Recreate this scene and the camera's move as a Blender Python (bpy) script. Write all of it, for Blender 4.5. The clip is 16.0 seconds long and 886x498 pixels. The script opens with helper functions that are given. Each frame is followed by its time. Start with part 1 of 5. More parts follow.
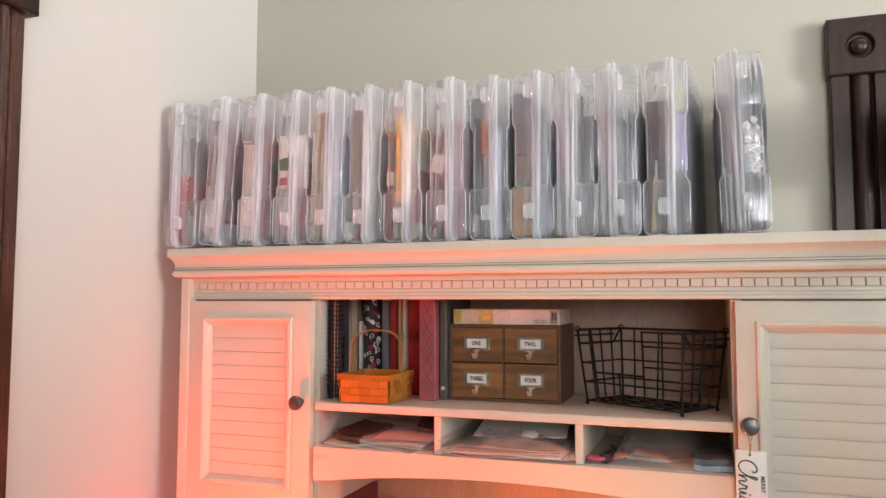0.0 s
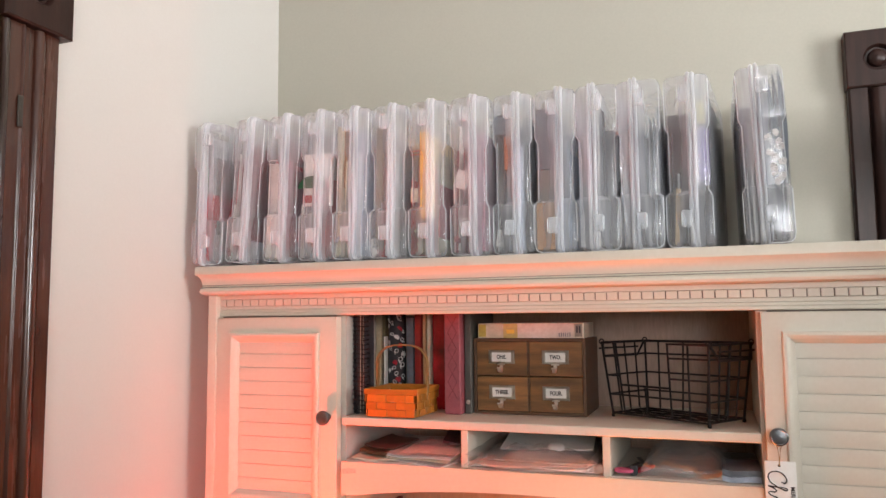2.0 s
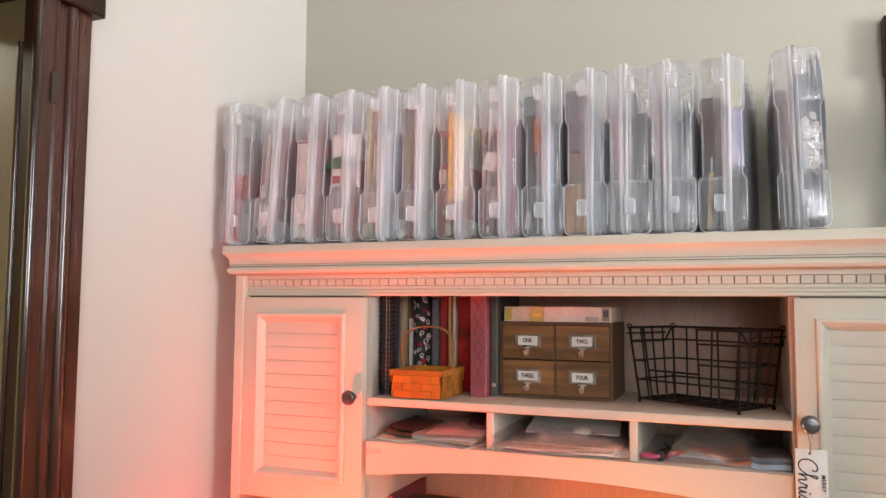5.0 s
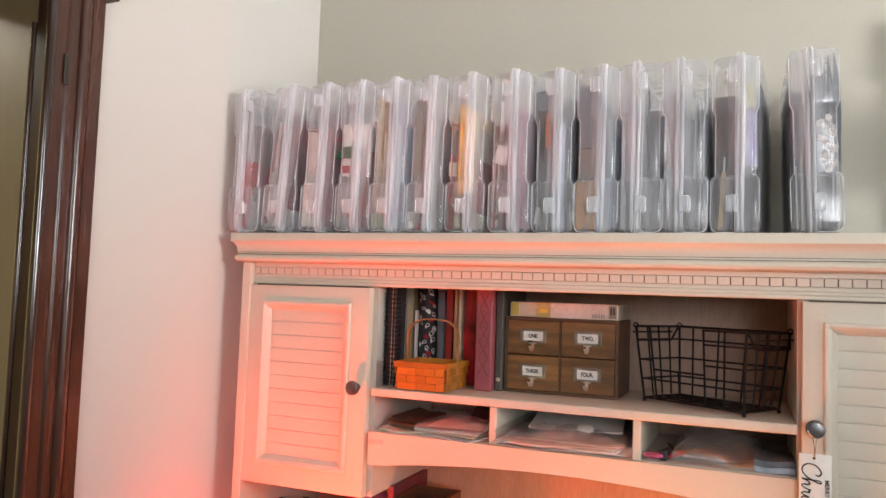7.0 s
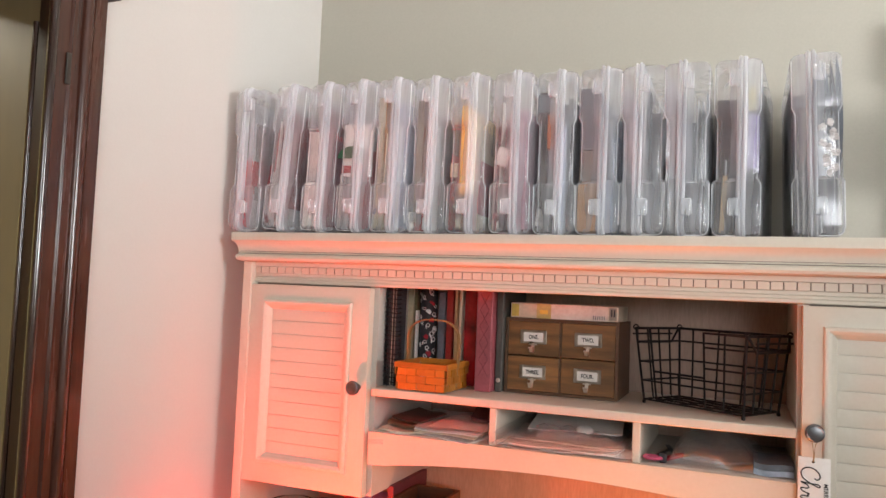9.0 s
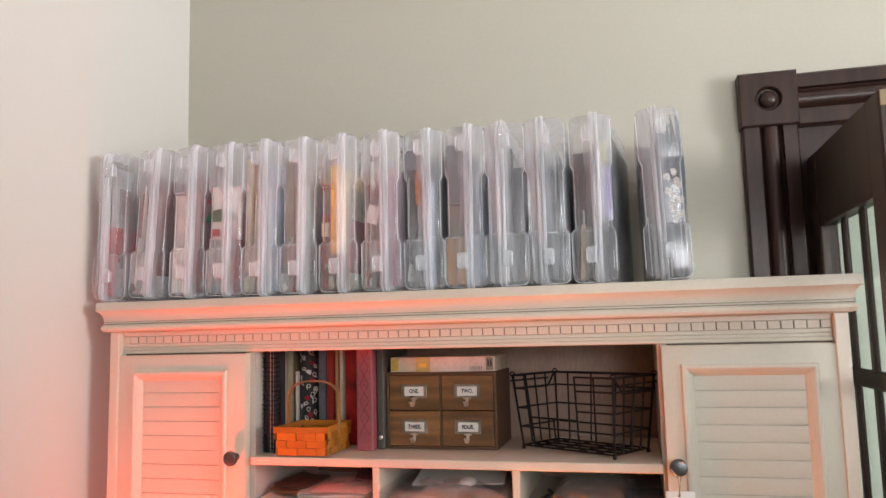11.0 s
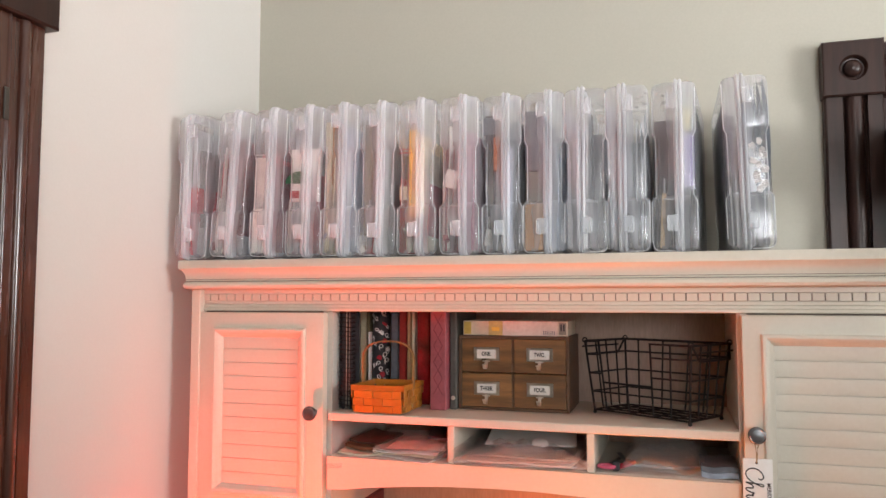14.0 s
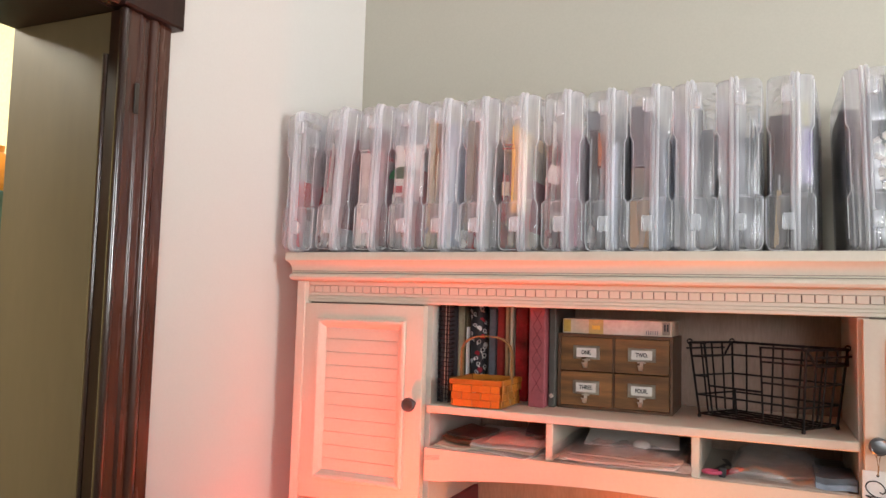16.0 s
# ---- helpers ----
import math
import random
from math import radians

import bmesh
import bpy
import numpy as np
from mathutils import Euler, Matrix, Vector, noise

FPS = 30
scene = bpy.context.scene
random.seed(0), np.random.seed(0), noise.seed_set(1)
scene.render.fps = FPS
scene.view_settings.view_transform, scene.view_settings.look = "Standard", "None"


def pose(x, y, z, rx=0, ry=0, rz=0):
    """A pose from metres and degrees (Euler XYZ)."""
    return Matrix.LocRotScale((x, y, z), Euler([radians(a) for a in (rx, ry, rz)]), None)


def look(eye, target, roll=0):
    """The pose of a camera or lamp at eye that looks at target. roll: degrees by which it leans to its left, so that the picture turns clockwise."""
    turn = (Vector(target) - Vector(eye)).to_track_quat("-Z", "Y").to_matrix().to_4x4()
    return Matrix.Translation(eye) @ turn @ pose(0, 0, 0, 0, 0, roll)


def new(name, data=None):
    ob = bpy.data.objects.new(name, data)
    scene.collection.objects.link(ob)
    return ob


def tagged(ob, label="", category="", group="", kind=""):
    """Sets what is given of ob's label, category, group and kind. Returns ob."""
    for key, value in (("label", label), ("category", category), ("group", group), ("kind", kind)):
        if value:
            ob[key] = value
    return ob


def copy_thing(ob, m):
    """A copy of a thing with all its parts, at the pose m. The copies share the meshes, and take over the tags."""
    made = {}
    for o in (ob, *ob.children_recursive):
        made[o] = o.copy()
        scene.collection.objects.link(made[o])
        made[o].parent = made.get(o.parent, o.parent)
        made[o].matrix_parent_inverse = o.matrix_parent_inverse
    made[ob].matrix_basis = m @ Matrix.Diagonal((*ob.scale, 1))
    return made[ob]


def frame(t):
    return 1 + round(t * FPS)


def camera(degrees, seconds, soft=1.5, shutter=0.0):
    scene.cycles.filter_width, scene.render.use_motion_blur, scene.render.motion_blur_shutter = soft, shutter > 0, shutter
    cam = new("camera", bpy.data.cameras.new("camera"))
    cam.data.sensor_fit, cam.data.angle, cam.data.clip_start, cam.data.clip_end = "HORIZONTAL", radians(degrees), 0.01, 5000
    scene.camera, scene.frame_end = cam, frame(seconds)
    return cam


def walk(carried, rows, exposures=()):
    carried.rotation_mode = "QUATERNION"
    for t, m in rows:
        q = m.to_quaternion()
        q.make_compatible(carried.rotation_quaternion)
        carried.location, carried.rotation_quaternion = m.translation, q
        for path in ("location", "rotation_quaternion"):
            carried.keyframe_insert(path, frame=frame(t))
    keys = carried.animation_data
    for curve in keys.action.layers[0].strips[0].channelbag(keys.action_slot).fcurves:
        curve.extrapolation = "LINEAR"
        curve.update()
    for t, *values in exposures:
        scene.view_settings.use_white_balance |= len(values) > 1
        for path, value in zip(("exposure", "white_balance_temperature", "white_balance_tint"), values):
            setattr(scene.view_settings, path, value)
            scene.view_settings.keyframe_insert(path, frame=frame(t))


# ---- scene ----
cam = camera(61.6, 16.0)
PATH = [
    (0, (1.036, -1.242, 1.577), (0.378, 0.642, 1.716), -0.0),
    (0.5, (1.033, -1.249, 1.576), (0.347, 0.624, 1.728), -0.4),
    (1, (1.03, -1.261, 1.578), (0.331, 0.607, 1.74), -0.7),
    (1.5, (1.017, -1.261, 1.572), (0.321, 0.606, 1.748), -0.6),
    (2, (1.018, -1.265, 1.574), (0.334, 0.605, 1.756), -0.6),
    (2.5, (1.027, -1.261, 1.57), (0.34, 0.608, 1.755), -0.4),
    (3, (1.031, -1.255, 1.573), (0.326, 0.609, 1.74), -0.5),
    (3.5, (1.017, -1.256, 1.569), (0.303, 0.606, 1.728), -0.3),
    (4, (1.008, -1.262, 1.565), (0.285, 0.596, 1.717), -0.2),
    (6.5, (0.999, -1.266, 1.563), (0.252, 0.584, 1.706), 1.6),
    (7, (0.999, -1.262, 1.565), (0.247, 0.587, 1.693), 2.0),
    (7.5, (0.996, -1.261, 1.566), (0.244, 0.589, 1.682), 2.2),
    (8, (0.995, -1.26, 1.563), (0.24, 0.588, 1.674), 2.5),
    (8.2, (0.992, -1.263, 1.565), (0.238, 0.586, 1.672), 2.5),
    (10.3, (1.028, -1.265, 1.607), (0.375, 0.616, 1.79), -0.4),
    (10.5, (1.036, -1.263, 1.613), (0.433, 0.634, 1.811), -0.9),
    (11, (1.047, -1.26, 1.606), (0.552, 0.665, 1.83), -1.4),
    (11.5, (1.053, -1.247, 1.605), (0.602, 0.691, 1.815), -1.8),
    (12, (1.039, -1.248, 1.606), (0.578, 0.69, 1.787), -1.7),
    (12.5, (1.027, -1.25, 1.596), (0.53, 0.679, 1.769), -1.3),
    (13, (1.0, -1.275, 1.601), (0.466, 0.647, 1.754), -0.8),
    (13.5, (0.983, -1.292, 1.602), (0.415, 0.62, 1.744), -0.4),
    (14, (0.973, -1.297, 1.601), (0.39, 0.611, 1.738), -0.0),
    (14.5, (0.971, -1.295, 1.597), (0.388, 0.614, 1.728), 0.1),
    (15, (0.982, -1.293, 1.599), (0.372, 0.607, 1.736), 0.3),
    (15.5, (0.961, -1.302, 1.594), (0.295, 0.578, 1.735), 0.7),
    (16, (0.95, -1.308, 1.582), (0.147, 0.518, 1.729), 1.6),
]
walk(cam, [(t, look(eye, target, roll)) for t, eye, target, roll in PATH],
     [(0, -0.02), (4.2, -0.03), (6.5, -0.06), (8.2, -0.06), (10.3, -0.05), (11.3, -0.13), (12.6, -0.13), (13.6, -0.04), (16, -0.03)])

# ---- world and light ----
world = bpy.data.worlds.new("world")
scene.world = world
world.use_nodes = True
wn = world.node_tree
sky = wn.nodes.new("ShaderNodeTexSky")
sky.sky_type, sky.sun_disc = "NISHITA", False
sky.sun_elevation, sky.sun_rotation = radians(38), radians(110)
wn.links.new(sky.outputs["Color"], wn.nodes["Background"].inputs["Color"])
wn.nodes["Background"].inputs["Strength"].default_value = 0.12
scene.view_settings.exposure = 0.0
scene.cycles.transparent_max_bounces = 32


def area_light(name, m, sx, sy, watts, colour, shape="RECTANGLE", spread=180):
    lamp = bpy.data.lights.new(name, "AREA")
    lamp.shape, lamp.size, lamp.size_y = shape, sx, sy
    lamp.energy, lamp.color, lamp.spread = watts, colour, radians(spread)
    ob = new(name, lamp)
    ob.matrix_world = m
    return ob


# lamps at unseen side and rear windows, aimed up to dim below; next-room daylight
area_light("daylight_side", look((3.18, -0.88, 1.9), (0.6, -0.2, 3.05)), 0.75, 0.75, 23.8, (0.985, 0.99, 1.0), spread=88)
area_light("daylight_rear", look((2.15, -3.18, 1.98), (1.55, 0.0, 2.5)), 1.06, 0.84, 14.5, (0.985, 0.995, 1.0), spread=84)
area_light("daylight_next_room", look((-1.3, -1.0, 2.6), (-1.9, -0.4, 1.2)), 0.8, 0.8, 62, (1.0, 0.94, 0.78))
# the red and amber light that shines up from the desk
area_light("red_desk_glow", look((0.17, -0.31, 0.98), (0.36, 0.0, 1.36)), 0.08, 0.08, 2.35, (1.0, 0.06, 0.022), "DISK", spread=96)
area_light("red_glow_by_wall", look((0.05, -0.12, 1.00), (0.05, -0.05, 1.4)), 0.05, 0.05, 0.95, (1.0, 0.05, 0.03), "DISK")
area_light("amber_desk_glow", look((0.84, -0.12, 0.92), (0.86, 0.05, 1.3)), 0.12, 0.12, 3.7, (1.0, 0.25, 0.05), "DISK")

# ---- materials ----


def material(name, a, b=None, rough=0.5, metal=0.0, scale=8.0, fine=90.0, bump=0.15, stretch=(1, 1, 1), spec=0.5,
             alpha=1.0, coat=0.0, glow=None, jitter=0.0, bump_dist=0.002, mid=(0.35, 0.7), grain=0.25):
    """Two-scale procedural surface: a and b are the two base colours that broad noise mixes."""
    b = b or tuple(v * 0.8 for v in a)
    m = bpy.data.materials.new(name)
    m.use_nodes = True
    t = m.node_tree
    n, k = t.nodes, t.links
    p = n["Principled BSDF"]
    co = n.new("ShaderNodeTexCoord")
    mp = n.new("ShaderNodeMapping")
    mp.inputs["Scale"].default_value = stretch
    k.new(co.outputs["Object"], mp.inputs["Vector"])
    n1 = n.new("ShaderNodeTexNoise")
    n1.inputs["Scale"].default_value, n1.inputs["Detail"].default_value = scale, 5
    n2 = n.new("ShaderNodeTexNoise")
    n2.inputs["Scale"].default_value, n2.inputs["Detail"].default_value = fine, 3
    k.new(mp.outputs["Vector"], n1.inputs["Vector"])
    k.new(mp.outputs["Vector"], n2.inputs["Vector"])
    ramp = n.new("ShaderNodeValToRGB")
    ramp.color_ramp.elements[0].position, ramp.color_ramp.elements[1].position = mid
    ramp.color_ramp.elements[0].color, ramp.color_ramp.elements[1].color = (*b, 1), (*a, 1)
    k.new(n1.outputs["Fac"], ramp.inputs["Fac"])
    mix = n.new("ShaderNodeMix")
    mix.data_type, mix.blend_type = "RGBA", "OVERLAY"
    mix.inputs["Factor"].default_value = grain
    k.new(ramp.outputs["Color"], mix.inputs["A"])
    k.new(n2.outputs["Fac"], mix.inputs["B"])
    out = mix.outputs["Result"]
    if jitter:
        info = n.new("ShaderNodeObjectInfo")
        hsv = n.new("ShaderNodeHueSaturation")
        ma = n.new("ShaderNodeMapRange")
        ma.inputs["To Min"].default_value, ma.inputs["To Max"].default_value = 1 - jitter, 1 + jitter
        k.new(info.outputs["Random"], ma.inputs["Value"])
        k.new(ma.outputs["Result"], hsv.inputs["Value"])
        k.new(out, hsv.inputs["Color"])
        out = hsv.outputs["Color"]
    k.new(out, p.inputs["Base Color"])
    rr = n.new("ShaderNodeMapRange")
    rr.inputs["To Min"].default_value, rr.inputs["To Max"].default_value = max(rough - 0.07, 0.02), min(rough + 0.1, 1)
    k.new(n1.outputs["Fac"], rr.inputs["Value"])
    k.new(rr.outputs["Result"], p.inputs["Roughness"])
    p.inputs["Metallic"].default_value = metal
    p.inputs["Specular IOR Level"].default_value = spec
    p.inputs["Alpha"].default_value = alpha
    p.inputs["Coat Weight"].default_value = coat
    p.inputs["Coat Roughness"].default_value = 0.15
    if bump:
        bp = n.new("ShaderNodeBump")
        bp.inputs["Strength"].default_value, bp.inputs["Distance"].default_value = bump, bump_dist
        k.new(n2.outputs["Fac"], bp.inputs["Height"])
        k.new(bp.outputs["Normal"], p.inputs["Normal"])
    if glow:
        p.inputs["Emission Color"].default_value = (*glow[:3], 1)
        p.inputs["Emission Strength"].default_value = glow[3]
    return m


# two wall tones: how window light falls on each wall is in them
M_WALL = material("wall_paint_shaded", (0.470, 0.452, 0.388), (0.457, 0.440, 0.377), 0.75, scale=2.0, fine=220, bump=0.05, spec=0.25, grain=0.05)
M_WALL_LIT = material("wall_paint_lit", (0.668, 0.65, 0.615), (0.653, 0.635, 0.60), 0.75, scale=2.0, fine=220, bump=0.05, spec=0.25, grain=0.05)
M_CEIL = material("ceiling_paint", (0.8, 0.79, 0.76), (0.77, 0.76, 0.73), 0.85, scale=3, bump=0.1, spec=0.2)
M_FLOOR = material("oak_floor", (0.30, 0.18, 0.09), (0.2, 0.11, 0.05), 0.35, scale=6, stretch=(1, 8, 1))
M_NEXT = material("cream_plaster", (0.80, 0.72, 0.46), (0.77, 0.68, 0.42), 0.8, scale=3, bump=0.1)
M_TRIM = material("dark_stained_wood", (0.042, 0.018, 0.0135), (0.022, 0.010, 0.008), 0.36, scale=7, fine=60, stretch=(9, 9, 0.7), bump=0.12, coat=0.05, spec=0.28)
M_LEAF = material("dark_brown_door_paint", (0.048, 0.032, 0.026), (0.034, 0.022, 0.016), 0.38, scale=5, fine=60, stretch=(5, 5, 0.7), bump=0.08, spec=0.22)
M_TRIM_RED = material("mahogany_stained_wood", (0.085, 0.028, 0.016), (0.05, 0.018, 0.012), 0.24, scale=7, fine=60, stretch=(9, 9, 0.7), bump=0.12, coat=0.5)
M_BEAD = material("glossy_dark_bead", (0.05, 0.022, 0.016), (0.03, 0.014, 0.011), 0.14, scale=7, fine=60, stretch=(9, 9, 0.7), bump=0.05, coat=1.0)
# dark brown jamb: the next room's olive reflection is mixed into the colour
M_JAMB = material("jamb_olive_reflection", (0.185, 0.142, 0.085), (0.15, 0.115, 0.068), 0.42, scale=2, fine=25, stretch=(3, 3, 0.6), bump=0.03, coat=0.15, grain=0.08)
M_PAINT = material("antique_white_paint", (0.64, 0.592, 0.500), (0.605, 0.557, 0.468), 0.42, scale=7, fine=150, bump=0.03, spec=0.4, grain=0.07)
M_INSIDE = material("inner_cabinet_paint", (0.58, 0.545, 0.49), (0.54, 0.505, 0.455), 0.5, scale=7, fine=120, bump=0.03, grain=0.07)
M_BACK = material("tan_back_board", (0.42, 0.30, 0.235), (0.37, 0.262, 0.20), 0.55, scale=5, fine=80, stretch=(4, 4, 0.6), bump=0.06)
M_GLAZE_SHADE = material("brown_glaze_and_gap_shade", (0.22, 0.185, 0.15), (0.15, 0.12, 0.095), 0.6)
M_PEWTER = material("brushed_pewter", (0.21, 0.22, 0.235), (0.11, 0.115, 0.12), 0.36, 0.9, scale=30, bump=0.1)
M_BLACKWIRE = material("black_wire", (0.009, 0.007, 0.007), (0.014, 0.009, 0.008), 0.5, 0.0, scale=40, bump=0.15, spec=0.2)
M_WALNUT = material("walnut_veneer", (0.27, 0.125, 0.042), (0.115, 0.056, 0.023), 0.42, scale=9, fine=80, stretch=(0.9, 5, 9), bump=0.1, jitter=0.12)
M_WALNUT_DARK = material("walnut_carcass", (0.115, 0.056, 0.026), (0.07, 0.034, 0.017), 0.5, scale=9, fine=80, stretch=(2, 2, 9), bump=0.1)
M_BRASS = material("aged_nickel", (0.90, 0.84, 0.77), (0.68, 0.62, 0.55), 0.36, 1.0, scale=40, bump=0.08)
M_NICKEL_DARK = material("dulled_nickel", (0.56, 0.51, 0.45), (0.38, 0.33, 0.28), 0.30, 1.0, scale=40, bump=0.1)
M_PAPER = material("white_paper", (0.78, 0.75, 0.71), (0.72, 0.69, 0.65), 0.7, scale=14, bump=0.08)
M_INK = material("black_ink", (0.012, 0.012, 0.014), (0.02, 0.02, 0.02), 0.6, bump=0)
M_SPLINT = material("honey_splint", (0.50, 0.19, 0.022), (0.36, 0.125, 0.012), 0.36, scale=14, fine=110, stretch=(1, 1, 4), bump=0.2, jitter=0.18, coat=0.2)
M_HANDLE = material("bent_ash_handle", (0.36, 0.19, 0.07), (0.27, 0.13, 0.045), 0.4, scale=14, fine=90, stretch=(3, 1, 1), bump=0.15)


def frosted(name, haze, rough, tone=(0.93, 0.94, 0.97), gloss=0.045, edge=0.4):
    """Translucent plastic: clear, with a milky share that noise makes uneven, under a gloss."""
    m = bpy.data.materials.new(name)
    m.use_nodes = True
    t = m.node_tree
    n, k = t.nodes, t.links
    n.remove(n["Principled BSDF"])
    co = n.new("ShaderNodeTexCoord")
    mp = n.new("ShaderNodeMapping")
    mp.inputs["Scale"].default_value = (60, 60, 5)
    no = n.new("ShaderNodeTexNoise")
    no.inputs["Scale"].default_value, no.inputs["Detail"].default_value = 1.0, 4
    k.new(co.outputs["Object"], mp.inputs["Vector"])
    k.new(mp.outputs["Vector"], no.inputs["Vector"])
    ra = n.new("ShaderNodeMapRange")
    ra.inputs["From Min"].default_value, ra.inputs["From Max"].default_value = 0.3, 0.7
    ra.inputs["To Min"].default_value, ra.inputs["To Max"].default_value = haze * 0.6, min(1.0, haze * 1.5)
    k.new(no.outputs["Fac"], ra.inputs["Value"])
    clear = n.new("ShaderNodeBsdfTransparent")
    clear.inputs["Color"].default_value = (0.99, 0.992, 0.996, 1)
    dif, tra, add = n.new("ShaderNodeBsdfDiffuse"), n.new("ShaderNodeBsdfTranslucent"), n.new("ShaderNodeMixShader")
    dif.inputs["Color"].default_value = tra.inputs["Color"].default_value = (*tone, 1)
    add.inputs["Fac"].default_value = 0.3
    k.new(dif.outputs["BSDF"], add.inputs[1])
    k.new(tra.outputs["BSDF"], add.inputs[2])
    body = n.new("ShaderNodeMixShader")
    k.new(ra.outputs["Result"], body.inputs["Fac"])
    k.new(clear.outputs["BSDF"], body.inputs[1])
    k.new(add.outputs["Shader"], body.inputs[2])
    gl = n.new("ShaderNodeBsdfGlossy")
    gl.inputs["Roughness"].default_value = rough
    gl.inputs["Color"].default_value = (0.95, 0.96, 1.0, 1)
    bp = n.new("ShaderNodeBump")
    bp.inputs["Strength"].default_value, bp.inputs["Distance"].default_value = 0.25, 0.002
    k.new(no.outputs["Fac"], bp.inputs["Height"])
    k.new(bp.outputs["Normal"], gl.inputs["Normal"])
    lw = n.new("ShaderNodeLayerWeight")
    po = n.new("ShaderNodeMath")
    po.operation, po.inputs[1].default_value = "POWER", 3.5
    k.new(lw.outputs["Facing"], po.inputs[0])
    fr = n.new("ShaderNodeMapRange")
    fr.inputs["To Min"].default_value, fr.inputs["To Max"].default_value = gloss, edge
    k.new(po.outputs["Value"], fr.inputs["Value"])
    top = n.new("ShaderNodeMixShader")
    k.new(fr.outputs["Result"], top.inputs["Fac"])
    k.new(body.outputs["Shader"], top.inputs[1])
    k.new(gl.outputs["BSDF"], top.inputs[2])
    k.new(top.outputs["Shader"], n["Material Output"].inputs["Surface"])
    return m


M_CASE = frosted("frosted_polypropylene", 0.26, 0.20, (0.93, 0.95, 1.0))
M_CASE_RIM = frosted("thick_polypropylene", 0.40, 0.36, (0.91, 0.93, 0.98), edge=0.22)
M_LATCH = frosted("milky_latch_plastic", 0.26, 0.15, (0.92, 0.96, 1.0))
M_BAG = frosted("clear_bag_film", 0.04, 0.06, gloss=0.20, edge=0.34)
M_SLEEVE = frosted("cloudy_sleeve_film", 0.20, 0.10, gloss=0.18, edge=0.4)
# near-opaque white for lines that paint highlights on the plastic edges
M_EDGE_GLINT = frosted("white_edge_glint", 0.85, 0.2, (0.95, 0.97, 1.0))
M_CELLO = frosted("cellophane", 0.07, 0.24, gloss=0.06)


def glass_material():
    m = bpy.data.materials.new("window_glass")
    m.use_nodes = True
    p = m.node_tree.nodes["Principled BSDF"]
    p.inputs["Base Color"].default_value = (0.9, 0.95, 0.93, 1)
    p.inputs["Roughness"].default_value = 0.03
    p.inputs["Transmission Weight"].default_value = 1.0
    p.inputs["IOR"].default_value = 1.2
    return m


M_GLASS = glass_material()
PALETTE = {}


def tint(name, r, g, b, rough=0.6, bump=0.1, vary=0.75):
    """A dyed paper, card or cloth colour, made once."""
    if name not in PALETTE:
        PALETTE[name] = material(name, (r, g, b), (r * vary, g * vary, b * vary), rough, scale=22, fine=150, bump=bump)
    return PALETTE[name]


# ---- mesh helpers ----


def rbox(bm, x0, x1, y0, y1, z0, z1, b=0.0, seg=1):
    r = bmesh.ops.create_cube(bm, size=1.0)
    vs = r["verts"]
    for v in vs:
        v.co = Vector(((x0 + x1) / 2 + v.co.x * (x1 - x0), (y0 + y1) / 2 + v.co.y * (y1 - y0), (z0 + z1) / 2 + v.co.z * (z1 - z0)))
    if b:
        es = list({e for v in vs for e in v.link_edges})
        bmesh.ops.bevel(bm, geom=es, offset=b, segments=seg, affect="EDGES", profile=0.5)
    return vs


def sweep(bm, pts, r, seg=8, closed=False, flat=None):
    """A tube along pts; flat=(w, h, up) gives a strap instead of a round rod."""
    pts = [Vector(p) for p in pts]
    n = len(pts)
    rings = []
    for i, p in enumerate(pts):
        a = pts[(i - 1) % n] if (i or closed) else p
        c = pts[(i + 1) % n] if (i < n - 1 or closed) else p
        d = (c - a).normalized()
        up = Vector((0, 0, 1)) if abs(d.z) < 0.95 else Vector((0, 1, 0))
        if flat:
            up = Vector(flat[2])
        s = d.cross(up).normalized()
        u = s.cross(d).normalized()
        ring = []
        for j in range(seg):
            t = 2 * math.pi * j / seg
            if flat:
                w, h = flat[0], flat[1]
                q = p + s * (w / 2 * (1 if math.cos(t + math.pi / seg) > 0 else -1)) + u * (h / 2 * (1 if math.sin(t + math.pi / seg) > 0 else -1))
            else:
                q = p + s * (r * math.cos(t)) + u * (r * math.sin(t))
            ring.append(bm.verts.new(q))
        rings.append(ring)
    m = n if closed else n - 1
    for i in range(m):
        a, c = rings[i], rings[(i + 1) % n]
        for j in range(seg):
            bm.faces.new((a[j], a[(j + 1) % seg], c[(j + 1) % seg], c[j]))
    if not closed:
        bm.faces.new(rings[0][::-1])
        bm.faces.new(rings[-1])


def lathe(bm, prof, centre, axis="z", seg=24):
    """Turn a profile of (radius, height) round an axis through centre."""
    rings = []
    for r, h in prof:
        ring = []
        for j in range(seg):
            t = 2 * math.pi * j / seg
            c, s = r * math.cos(t), r * math.sin(t)
            q = {"z": (c, s, h), "y": (c, -h, s), "x": (h, c, s)}[axis]
            ring.append(bm.verts.new(Vector(centre) + Vector(q)))
        rings.append(ring)
    for a, c in zip(rings, rings[1:]):
        for j in range(seg):
            bm.faces.new((a[j], a[(j + 1) % seg], c[(j + 1) % seg], c[j]))
    bm.faces.new(rings[0][::-1])
    bm.faces.new(rings[-1])


